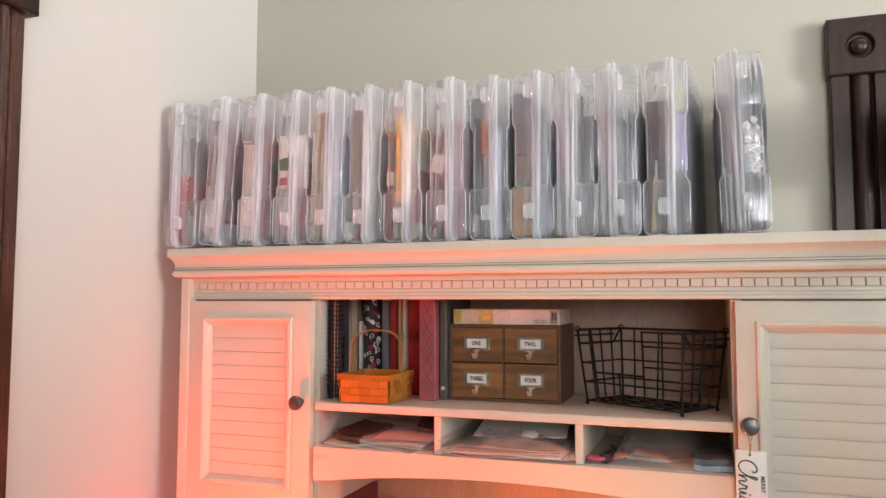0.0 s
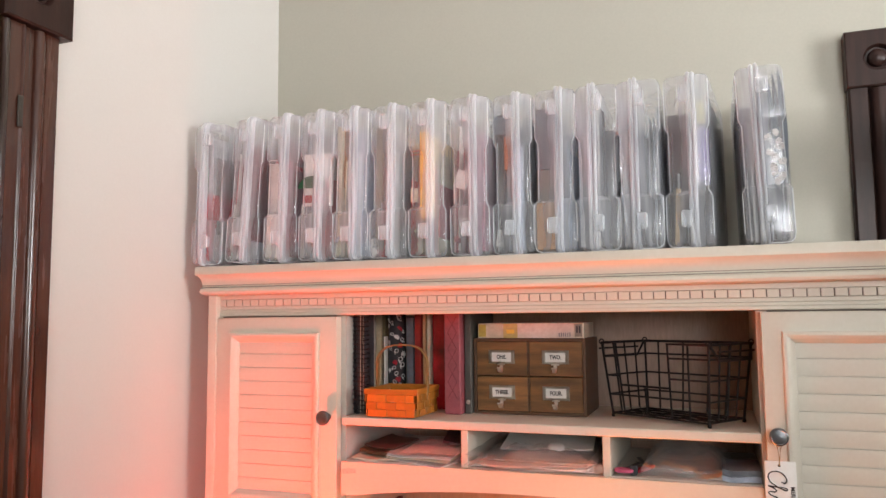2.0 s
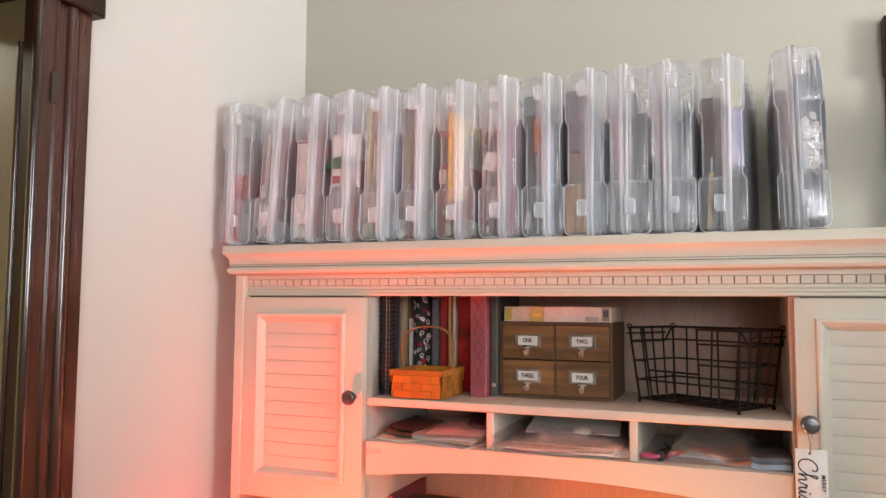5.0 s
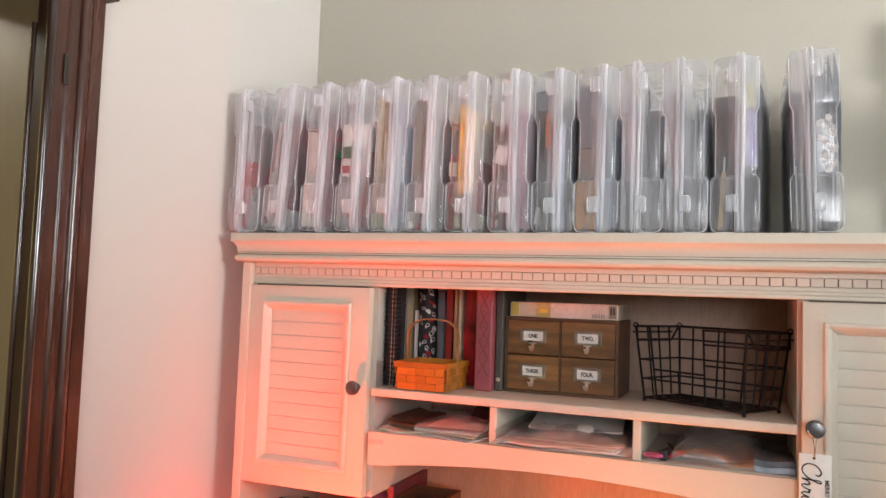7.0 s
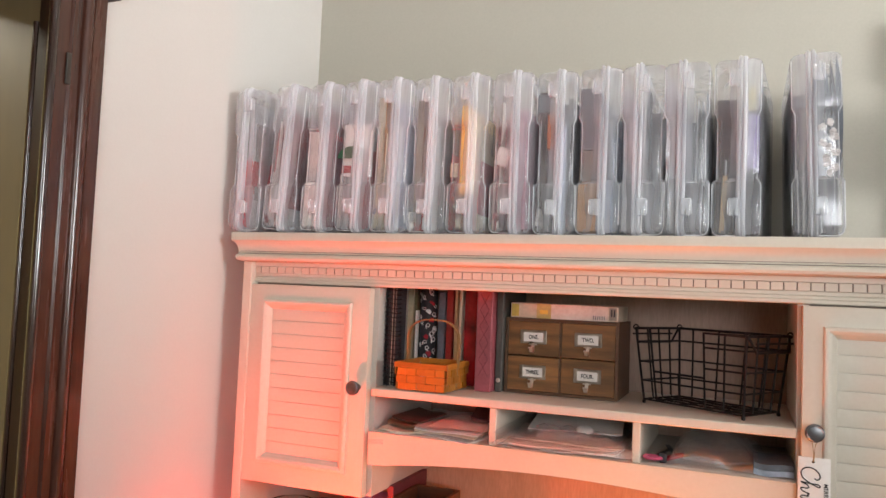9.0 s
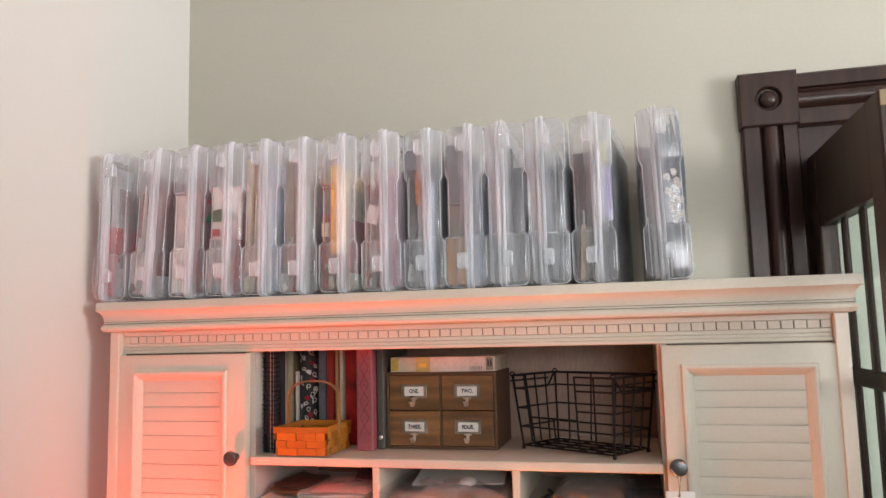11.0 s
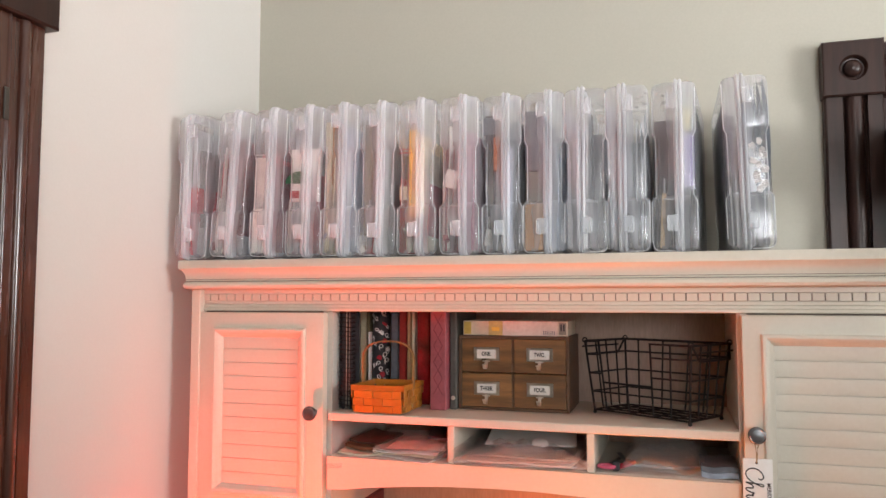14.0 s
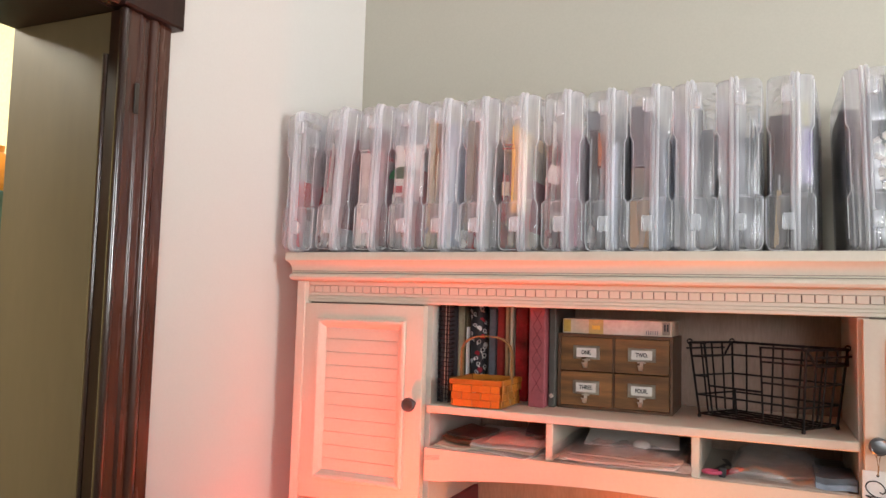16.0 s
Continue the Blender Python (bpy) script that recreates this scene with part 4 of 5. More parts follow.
film(13, 0.055, 0.072, 0.012, 0.11, 0.25, 1.9)
for k in range(6):
    n, h = 14, 0.165 + 0.006 * k
    bend = 0.004 + 0.0022 * k
    bm = bmesh.new()
    half = [(0.0058 * math.sin(math.pi * min(1.0, 0.12 + 0.88 * q / n)) ** 0.7, h * q / n) for q in range(n + 1)]
    prism(bm, [(bend * (v / h) ** 2 * -1 + w, v) for w, v in half] + [(bend * (v / h) ** 2 * -1 - w, v) for w, v in half[::-1]], "y", 0.0, 0.0012)
    sweep(bm, [(bend * (v / h) ** 2 * -1, -0.0004, v) for w, v in half], 0.0006, 5)
    ob = new("feather", mesh_of("feather", bm, SLATE if k % 2 else tint("charcoal_paper", 0.09, 0.09, 0.10)))
    ob.matrix_basis = POSES[13] @ pose(0.034 + 0.0066 * k, 0.0155 + 0.002 * k, 0.098, 0, -1 + 1.2 * k, 0)
    tagged(ob, "dark grey feather standing in a fan", "feather", "feathers in the case")
put(14, "black_card", "card", "charcoal card standing upright", tint("charcoal_paper", 0.09, 0.09, 0.10), 0.030, 0.071, 0.05, 0.27, 0.012, 0.10)
put(14, "slate_paper", "paper", "slate paper sheets standing upright", SLATE, 0.006, 0.022, 0.03, 0.27, 0.012, 0.235)
for k in range(11):
    z = 0.104 + 0.0080 * k
    a = 0.056 + 0.012 * math.sin(k * 1.9) * (0.6 + 0.03 * k)
    big = 0.5 + 0.5 * ((k * 7) % 5) / 4
    bm = bmesh.new()
    for q in range(5):
        t = 2 * math.pi * q / 5 + k
        lathe(bm, [(0.001, 0.0), (0.0034, 0.0008), (0.0026, 0.0018), (0.0004, 0.0012)], (0.0046 * math.cos(t) * big, 0.0012 * (q % 2), 0.0040 * math.sin(t)), "y", 8)
    ob = new("paper_flower", mesh_of("paper_flower", bm, tint("pale_shell", 0.72, 0.68, 0.67, 0.45)))
    ob.matrix_basis = POSES[13] @ pose(a, 0.0115, z, random.uniform(-25, 25), 0, random.uniform(-25, 25))
    tagged(ob, "small white paper flower inside a case", "paper flower", "paper flowers in the case")

put(13, "black_card", "card", "black card against the side of a case", BLACK, 0.0725, 0.0745, 0.03, 0.275, 0.014, 0.262)
put(12, "black_card", "card", "charcoal card against the side of a case", SLATE, 0.072, 0.0745, 0.03, 0.275, 0.014, 0.25)
put(14, "black_card", "card", "black card against the side of a case", BLACK, 0.003, 0.0055, 0.03, 0.275, 0.014, 0.255)
# loose scraps, sheet edges and films in each case
LOOSE = {1: (WHITE, SILVER, SLATE), 2: (MAROON, SILVER, WHITE), 3: (WHITE, SILVER, PINK), 4: (SILVER, WHITE, PINK), 5: (CREAM, BLUE, WHITE), 6: (WHITE, RED, SILVER), 7: (RED, CREAM, PINK),
         8: (PINK, WHITE, PLUM), 9: (SILVER, BLACK, WHITE), 10: (SILVER, BLUE), 11: (SILVER, WHITE, SLATE), 12: (SILVER, SLATE), 13: (SILVER, BLACK), 14: (SILVER, WHITE, SLATE)}
for i, mats in LOOSE.items():
    rnd = random.Random(40 + i)
    for k in range(7):
        x, w = rnd.uniform(0.009, 0.066), rnd.uniform(0.0008, 0.002)
        put(i, "paper_edge", "paper", "thin sheet edge standing among other papers", mats[k % len(mats)], x, x + w, rnd.uniform(0.013, 0.022), 0.27, 0.010, rnd.uniform(0.09, 0.25), rnd.uniform(-0.8, 1.5))
    for k in range(4 if i < 9 else 0):
        x, z = rnd.uniform(0.006, 0.05), rnd.uniform(0.010, 0.07)
        w, h = rnd.uniform(0.005, 0.014), rnd.uniform(0.006, 0.022)
        put(i, "paper_scrap", "paper", "small paper scrap in a case", mats[(k + 1) % len(mats)], x, x + w, 0.0125, 0.0135, z, z + h, rnd.uniform(-40, 40), 0.0003)
    if i not in (10, 11, 13, 14):
        film(i, 0.006, 0.038, 0.0125, rnd.uniform(0.02, 0.05), rnd.uniform(0.12, 0.20), i * 1.7)

# ---- on the upper shelf ----
ZS = 1.3895
nb = thing("spiral_notebook", 0.366, 0.066, ZS, "black spiral notebook standing on the shelf", "notebook")
part("cover", B(0.3570, 0.3590, 0.045, 0.088, ZS, 1.585), BLACK, nb)
part("page_block", B(0.3592, 0.3640, 0.048, 0.087, ZS + 0.002, 1.582), BLACK, nb)
part("page_block", B(0.3642, 0.3652, 0.0475, 0.087, ZS + 0.002, 1.582), CREAM, nb)
part("page_block", B(0.3654, 0.3705, 0.048, 0.087, ZS + 0.002, 1.582), BLACK, nb)
part("page_block", B(0.3707, 0.3715, 0.0475, 0.087, ZS + 0.002, 1.582), CREAM, nb)
part("cover", B(0.3725, 0.3745, 0.045, 0.088, ZS, 1.585), BLACK, nb)
for k in range(21):
    bm = bmesh.new()
    z = ZS + 0.010 + k * 0.0088
    sweep(bm, [(0.3675 + 0.0165 * math.cos(t), 0.046 + 0.013 * math.sin(t), z + 0.0012 * math.sin(2 * t)) for t in [2 * math.pi * j / 14 for j in range(14)]], 0.0011, 6, closed=True)
    part("coil_ring", bm, M_BLACKWIRE, nb)
bm = bmesh.new()
rbox(bm, 0.3490, 0.3505, 0.05, 0.138, ZS, 1.586)
solid("folder", bm, BLACK, "thin black folder standing beside a notebook", "folder")
solid("cream_folder", B(0.3510, 0.3640, 0.147, 0.26, ZS, 1.582, b=0.001), tint("aged_cream_card", 0.46, 0.41, 0.28), "cream card folder standing on the shelf", "folder")
solid("olive_book", B(0.3643, 0.3710, 0.149, 0.26, ZS, 1.588, b=0.001), tint("olive_cloth", 0.12, 0.10, 0.05), "dark olive cloth book standing on the shelf", "book")
solid("white_booklet", B(0.3712, 0.3738, 0.142, 0.158, ZS, 1.535, b=0.0006), WHITE, "white booklet standing on the shelf", "booklet")

roll = thing("gift_wrap_roll", 0.3925, 0.1625, ZS, "black gift wrap roll with white and red print", "gift wrap")
bm = bmesh.new()
lathe(bm, [(0.0165, 0), (0.0175, 0.002), (0.0175, 0.205), (0.0165, 0.207)], (0.3925, 0.1625, ZS), "z", 28)
part("paper", bm, BLACK, roll)
for k in range(34):
    t = random.uniform(-150, -20)
    z = ZS + 0.008 + 0.0057 * k
    w, h = random.uniform(0.0035, 0.0062), random.uniform(0.003, 0.0058)
    bm = bmesh.new()
    if k % 3 == 0:
        rbox(bm, -w * 1.1, w * 1.1, -0.0005, 0.0, -h * 0.9, h * 0.3)
        rbox(bm, -w * 0.7, w * 0.7, -0.0005, 0.0, h * 0.35, h * 0.8)
    else:
        sweep(bm, [(w * 0.75 * math.cos(q * math.pi / 5), -0.0002, h * 0.75 * math.sin(q * math.pi / 5)) for q in range(10)], 0.0009, 5, closed=True)
        rbox(bm, -w * 0.25, w * 1.3, -0.0005, 0.0, -h * 1.15, -h * 0.75)
    me = mesh_of("print_mark", bm, RED if k % 6 == 3 else WHITE)
    a = radians(t)
    under_ob = new("print_mark", me)
    under_ob.matrix_basis = pose(0.3925 + 0.0177 * math.cos(a), 0.1625 + 0.0177 * math.sin(a), z, 0, random.uniform(0, 90), t + 90)
    under(under_ob, roll)
solid("grey_pouch", B(0.4190, 0.4340, 0.147, 0.26, ZS, 1.575, b=0.002), SLATE, "slate grey pouch standing on the shelf", "pouch")
solid("red_book", B(0.4375, 0.4515, 0.147, 0.26, ZS, 1.586, b=0.0015), tint("red_cloth", 0.36, 0.03, 0.025), "red cloth book standing on the shelf", "book")
solid("tan_booklet", B(0.4555, 0.4615, 0.147, 0.26, ZS, 1.580, b=0.0008), tint("tan_paper", 0.55, 0.36, 0.2), "thin tan booklet standing on the shelf", "booklet")
solid("tan_booklet", B(0.4645, 0.4705, 0.149, 0.26, ZS, 1.582, b=0.0008), CREAM, "thin cream booklet standing on the shelf", "booklet")
solid("dark_red_folder", B(0.4755, 0.5030, 0.150, 0.26, ZS, 1.585, b=0.002), tint("dark_red_gloss", 0.45, 0.012, 0.02, 0.22, 0.9, 0.25), "glossy dark red folder standing on the shelf", "folder")
binder = thing("rose_binder", 0.535, 0.17, ZS, "dusty rose binder with quilted lines on its spine", "binder")
part("spine", B(0.5245, 0.5570, 0.084, 0.26, ZS, 1.588, b=0.002), tint("dusty_rose_cloth", 0.36, 0.085, 0.105, 0.55), binder)
bm = bmesh.new()
for k in range(5):
    za, zb = ZS + 0.03 + k * 0.031, ZS + 0.061 + k * 0.031
    for s2 in (-1, 1):
        sweep(bm, [(0.5408 - s2 * 0.009, 0.0838, za), (0.5408 + s2 * 0.009, 0.0838, zb)], 0.0007, 5)
part("quilting", bm, tint("deep_rose_thread", 0.22, 0.035, 0.05), binder)
gb = thing("grey_binder", 0.566, 0.18, ZS, "dark grey binder with a brass rivet", "binder")
part("spine", B(0.5585, 0.5725, 0.104, 0.26, ZS, 1.583, b=0.002), tint("grey_board_cloth", 0.085, 0.08, 0.07), gb)
bm = bmesh.new()
lathe(bm, [(0.0042, 0), (0.0042, 0.0008), (0.003, 0.0018), (0.0004, 0.002)], (0.5655, 0.104, ZS + 0.022), "y", 16)
part("rivet", bm, M_BRASS, gb, "round brass rivet")

# card drawers
dc = thing("card_drawer_cabinet", 0.684, 0.20, ZS, "small walnut cabinet with four labelled card drawers", "drawer cabinet")
X0, X1, Y0, Y1, Z0, Z1 = 0.574, 0.789, 0.115, 0.262, ZS, 1.532
t5 = 0.0055
part("side", B(X0, X0 + t5, Y0, Y1, Z0, Z1, b=0.0006), M_WALNUT_DARK, dc)
part("side", B(X1 - t5, X1, Y0, Y1, Z0, Z1, b=0.0006), M_WALNUT_DARK, dc)
part("top", B(X0 + t5, X1 - t5, Y0, Y1, Z1 - t5, Z1, b=0.0006), M_WALNUT_DARK, dc)
part("bottom", B(X0 + t5, X1 - t5, Y0, Y1, Z0, Z0 + t5, b=0.0006), M_WALNUT_DARK, dc)
part("back", B(X0 + t5, X1 - t5, Y1 - 0.004, Y1, Z0 + t5, Z1 - t5), M_WALNUT_DARK, dc)
xm, zm = (X0 + X1) / 2, (Z0 + Z1) / 2
part("upright_divider", B(xm - 0.0015, xm + 0.0015, Y0 + 0.001, Y1 - 0.005, Z0 + t5, Z1 - t5), M_WALNUT_DARK, dc)
for word, cx, top in (("ONE.", 0, 1), ("TWO.", 1, 1), ("THREE.", 0, 0), ("FOUR.", 1, 0)):
    a0 = (X0 + t5 + 0.0008) if cx == 0 else xm + 0.0023
    a1 = (xm - 0.0023) if cx == 0 else X1 - t5 - 0.0008
    b0 = (zm + 0.0012) if top else Z0 + t5 + 0.0008
    b1 = (Z1 - t5 - 0.0008) if top else zm - 0.0012
    dr = part("drawer", B(a0, a1, Y0 + 0.0005, Y0 + 0.12, b0, b1, b=0.0008), M_WALNUT, dc)
    c, zc = (a0 + a1) / 2, b0 + (b1 - b0) * 0.55
    bm = bmesh.new()
    w, h = 0.0252, 0.0128
    for bx in ((c - w, c - w + 0.0062, zc - h, zc + h), (c + w - 0.0062, c + w, zc - h, zc + h), (c - w + 0.0062, c + w - 0.0062, zc + h - 0.0045, zc + h), (c - w + 0.0062, c + w - 0.0062, zc - h, zc - h + 0.004)):
        rbox(bm, bx[0], bx[1], Y0 - 0.0012, Y0 + 0.0005, bx[2], bx[3], b=0.0003)
    for s2 in (-1, 1):
        lathe(bm, [(0.0014, 0), (0.0013, 0.0006), (0.0003, 0.0009)], (c + s2 * (w - 0.003), Y0 - 0.0012, zc), "y", 10)
    holder = part("label_holder", bm, M_NICKEL_DARK, dr, "aged nickel label holder")
    part("label_card", B(c - w + 0.0062, c + w - 0.0062, Y0 - 0.0004, Y0 + 0.0002, zc - h + 0.004, zc + h - 0.0045), M_PAPER, dr, "white card label")
    writing(word, pose(c, Y0 - 0.0009, zc - 0.0003, 90, 0, 0), 0.0105, M_INK, "lettering", dr, squeeze=0.78, bold=0.00028)
    bm = bmesh.new()
    prism(bm, [(c - 0.0075, 0), (c + 0.0075, 0), (c + 0.0065, 0.002), (c - 0.0065, 0.002)], "z", -0.001, 0.001)
    bmesh.ops.translate(bm, verts=bm.verts, vec=(0, Y0 - 0.003, zc - h - 0.001))
    sweep(bm, [(c, Y0 - 0.001, zc - h + 0.001), (c, Y0 - 0.003, zc - h - 0.006), (c, Y0 - 0.006, zc - h - 0.012), (c, Y0 - 0.011, zc - h - 0.0150), (c, Y0 - 0.0165, zc - h - 0.0135), (c, Y0 - 0.0200, zc - h - 0.007)], 0.0, 4, flat=(0.0012, 0.0062, (1, 0, 0)))
    sweep(bm, [(c - 0.0040, Y0 - 0.0200, zc - h - 0.0065), (c + 0.0040, Y0 - 0.0200, zc - h - 0.0065)], 0.0013, 8)
    part("pull", bm, M_BRASS, dr, "curled nickel finger pull")

box = thing("paper_box", 0.69, 0.20, Z1, "cream cardboard box with a gold label lying on the drawers", "box")
part("carton", B(0.5810, 0.7860, 0.122, 0.240, Z1 + 0.0004, Z1 + 0.0285, b=0.001), tint("cream_carton", 0.64, 0.57, 0.44), box)
part("end_label", B(0.5831, 0.5975, 0.1214, 0.1222, Z1 + 0.003, Z1 + 0.0265), tint("mustard_label", 0.55, 0.42, 0.09), box, "mustard end label")
part("gold_label", B(0.6325, 0.6603, 0.1214, 0.1222, Z1 + 0.0005, Z1 + 0.0280), tint("pale_gold_label", 0.55, 0.44, 0.16, 0.35), box, "pale gold label")
part("gold_seal", B(0.6387, 0.6541, 0.1210, 0.1215, Z1 + 0.009, Z1 + 0.0165), tint("bright_gold_foil", 0.85, 0.60, 0.12, 0.25), box)
part("print_panel", B(0.6603, 0.7664, 0.1214, 0.1222, Z1 + 0.0005, Z1 + 0.0280), tint("pale_pink_carton", 0.70, 0.61, 0.54), box)
for k in range(6):
    part("print_bar", B(0.7396 + k * 0.004, 0.7412 + k * 0.004, 0.1208, 0.1215, Z1 + 0.003, Z1 + 0.010), SLATE, box)
part("dark_stamp", B(0.7690, 0.7829, 0.1214, 0.1222, Z1 + 0.003, Z1 + 0.0265), tint("taupe_label", 0.28, 0.24, 0.20), box)
for k in range(2):
    part("print_bar", B(0.7721 + k * 0.005, 0.7752 + k * 0.005, 0.1208, 0.1215, Z1 + 0.010, Z1 + 0.023), BLACK, box)

# woven splint basket
bk = thing("splint_basket", 0.4475, 0.06, ZS, "small honey-coloured woven splint basket with a bent handle", "basket")
bx0, bx1, by0, by1, bh = 0.400, 0.496, 0.0065, 0.112, 0.053
part("bottom", B(bx0 + 0.004, bx1 - 0.004, by0 + 0.004, by1 - 0.004, ZS + 0.001, ZS + 0.004), M_SPLINT, bk)
rowsn = 3
for side in range(4):
    L = (bx1 - bx0) if side % 2 == 0 else (by1 - by0)
    n = 5 if side % 2 == 0 else 6
    for r in range(rowsn):
        z0 = ZS + 0.002 + r * (bh - 0.012) / rowsn
        hh = (bh - 0.012) / rowsn - 0.0006
        fl = 0.0045 * (r + 0.5) / rowsn
        for k in range(n):
            up = (k + r) % 2
            seg = L / n
            bm = bmesh.new()
            d = 0.0013 if up else -0.0006
            rbox(bm, -seg / 2 * (1.12 if up else 0.9), seg / 2 * (1.12 if up else 0.9), -0.0009 - d - fl, 0.0009 - d - fl, 0, hh, b=0.0006)
            u = -L / 2 + seg * (k + 0.5)
            c = {0: ((bx0 + bx1) / 2, by0, 0), 1: (bx1, (by0 + by1) / 2, 90), 2: ((bx0 + bx1) / 2, by1, 180), 3: (bx0, (by0 + by1) / 2, 270)}[side]
            ob = new("splint", mesh_of("splint", bm, M_SPLINT))
            ob.matrix_basis = pose(c[0], c[1], z0, 0, 0, c[2]) @ pose(u, 0, 0)
            under(ob, bk)
for y in (by0 - 0.0045, by1 + 0.0015):
    part("rim_band", B(bx0 - 0.006, bx1 + 0.006, y, y + 0.003, ZS + bh - 0.0105, ZS + bh, b=0.001), M_SPLINT, bk)
for x in (bx0 - 0.0045, bx1 + 0.0015):
    part("rim_band", B(x, x + 0.003, by0 - 0.004, by1 + 0.004, ZS + bh - 0.0105, ZS + bh + 0.0003, b=0.001), M_SPLINT, bk)
pts = [(bx0 - 0.002, 0.059, ZS + 0.008), (bx0 - 0.004, 0.059, ZS + 0.05), (bx0 - 0.003, 0.059, ZS + 0.085)]
for j in range(13):
    t = math.pi - math.pi * j / 12
    c, sn = math.cos(t), math.sin(t)
    pts.append((0.448 + 0.052 * math.copysign(abs(c) ** 0.75, c), 0.059, ZS + 0.092 + 0.040 * sn ** 0.8))
pts += [(bx1 + 0.003, 0.059, ZS + 0.085), (bx1 + 0.004, 0.059, ZS + 0.05), (bx1 + 0.002, 0.059, ZS + 0.008)]
bm = bmesh.new()
sweep(bm, pts, 0.0, 4, flat=(0.0024, 0.011, (0, 1, 0)))
part("handle", bm, M_HANDLE, bk, "bent ash wood handle")

# black wire basket
wb = thing("wire_basket", 0.945, 0.12, ZS, "black wire basket with a cut-out front and folding handles", "basket")
F = Vector((1.000, 0.031, ZS + 0.0075))
U, V = Vector((-0.846, 0.532, 0)), Vector((0.532, 0.846, 0))
WL, WD, WH = 0.197, 0.103, 0.127


def wpt(u, v, h):
    """u along the front, v into the depth, h up; the sides flare outwards."""
    k = h / WH * 0.012
    return F + U * (-k + u * (WL + 2 * k)) + V * (-k + v * (WD + 2 * k)) + Vector((0, 0, h))


def wire(name, pts, r=0.0018, closed=False):
    bm = bmesh.new()
    sweep(bm, pts, r, 7, closed)
    part(name, bm, M_BLACKWIRE, wb)


cut0, cut1, cuth = 0.36, 0.86, 0.052
wire("rim_wire", [wpt(cut0, 0, WH), wpt(0, 0, WH), wpt(0, 1, WH), wpt(1, 1, WH), wpt(1, 0, WH), wpt(cut1, 0, WH), wpt(cut1, 0, cuth), wpt(cut0, 0, cuth)], 0.0024, True)
for h in (0.0, 0.034, 0.068, 0.103):
    if h < cuth:
        wire("hoop_wire", [wpt(0, 0, h), wpt(0, 1, h), wpt(1, 1, h), wpt(1, 0, h)], closed=True)
    else:
        wire("hoop_wire", [wpt(cut0, 0, h), wpt(0, 0, h), wpt(0, 1, h), wpt(1, 1, h), wpt(1, 0, h), wpt(cut1, 0, h)])
for u in (0.18, 0.36, 0.61, 0.86):
    top = cuth if 0.4 < u < 0.85 else WH
    wire("upright_wire", [wpt(u, 0, top), wpt(u, 0, 0.004), wpt(u, 0.03, 0), wpt(u, 0.97, 0), wpt(u, 1, 0.004), wpt(u, 1, WH)])
for v in (0.25, 0.5, 0.75):
    wire("upright_wire", [wpt(0, v, WH), wpt(0, v, 0.004), wpt(0.02, v, 0), wpt(0.98, v, 0), wpt(1, v, 0.004), wpt(1, v, WH)])
for u, v in ((0, 0), (0, 1), (1, 0), (1, 1)):
    wire("corner_wire", [wpt(u, v, -0.004), wpt(u, v, WH + 0.002)], 0.0022)
    bm = bmesh.new()
    p = wpt(u, v, 0)
    lathe(bm, [(0.0016, -0.0072), (0.0030, -0.0065), (0.0034, -0.004), (0.0026, -0.001), (0.0015, 0.0)], p, "z", 10)
    part("foot", bm, M_BLACKWIRE, wb)
    ring = [wpt(u, v, WH + 0.002) + Vector((0.0042 * math.cos(t), 0, 0.0042 * math.sin(t))) for t in [2 * math.pi * j / 10 for j in range(10)]]
    wire("eye_loop", ring, 0.0014, True)
for u, o in ((0, 0.010), (1, -0.010)):
    q = [wpt(u, 0.02, WH), wpt(u, 0.10, WH - 0.026) - U * o, wpt(u, 0.90, WH - 0.026) - U * o, wpt(u, 0.98, WH)]
    wire("folding_handle", q, 0.0022)
    wire("folding_handle", [wpt(u, 0.05, WH - 0.011) - U * o * 1.3, wpt(u, 0.95, WH - 0.011) - U * o * 1.3], 0.0018)


# ---- in the pigeonholes ----
ZP = 1.3083


def sheet(name, label, cat, mat, x, y, z, w, d, h, rz=0.0, rx=0.0, ry=0.0, group=""):
    """A flat packet or paper lying at a slant, slightly bowed."""
    bm = bmesh.new()
    n = 10
    g = {}
    for k in (0, 1):
        for i in range(n + 1):
            for j in range(3):
                u, v = i / n - 0.5, j / 2 - 0.5
                g[k, i, j] = bm.verts.new((u * w, v * d, k * h + 0.05 * w * u * u + 0.0012 * math.sin(7 * u + x * 90)))
    for i in range(n):
        for j in range(2):
            bm.faces.new((g[1, i, j], g[1, i + 1, j], g[1, i + 1, j + 1], g[1, i, j + 1]))
            bm.faces.new((g[0, i, j], g[0, i, j + 1], g[0, i + 1, j + 1], g[0, i + 1, j]))
        bm.faces.new((g[0, i, 0], g[0, i + 1, 0], g[1, i + 1, 0], g[1, i, 0]))
        bm.faces.new((g[0, i, 2], g[1, i, 2], g[1, i + 1, 2], g[0, i + 1, 2]))
    for j in range(2):
        bm.faces.new((g[0, 0, j], g[1, 0, j], g[1, 0, j + 1], g[0, 0, j + 1]))
        bm.faces.new((g[0, n, j], g[0, n, j + 1], g[1, n, j + 1], g[1, n, j]))
    ob = new(name, mesh_of(name, bm, mat, 50))
    ob.matrix_basis = pose(x, y, z, rx, ry, rz)
    return tagged(ob, label, cat, group)


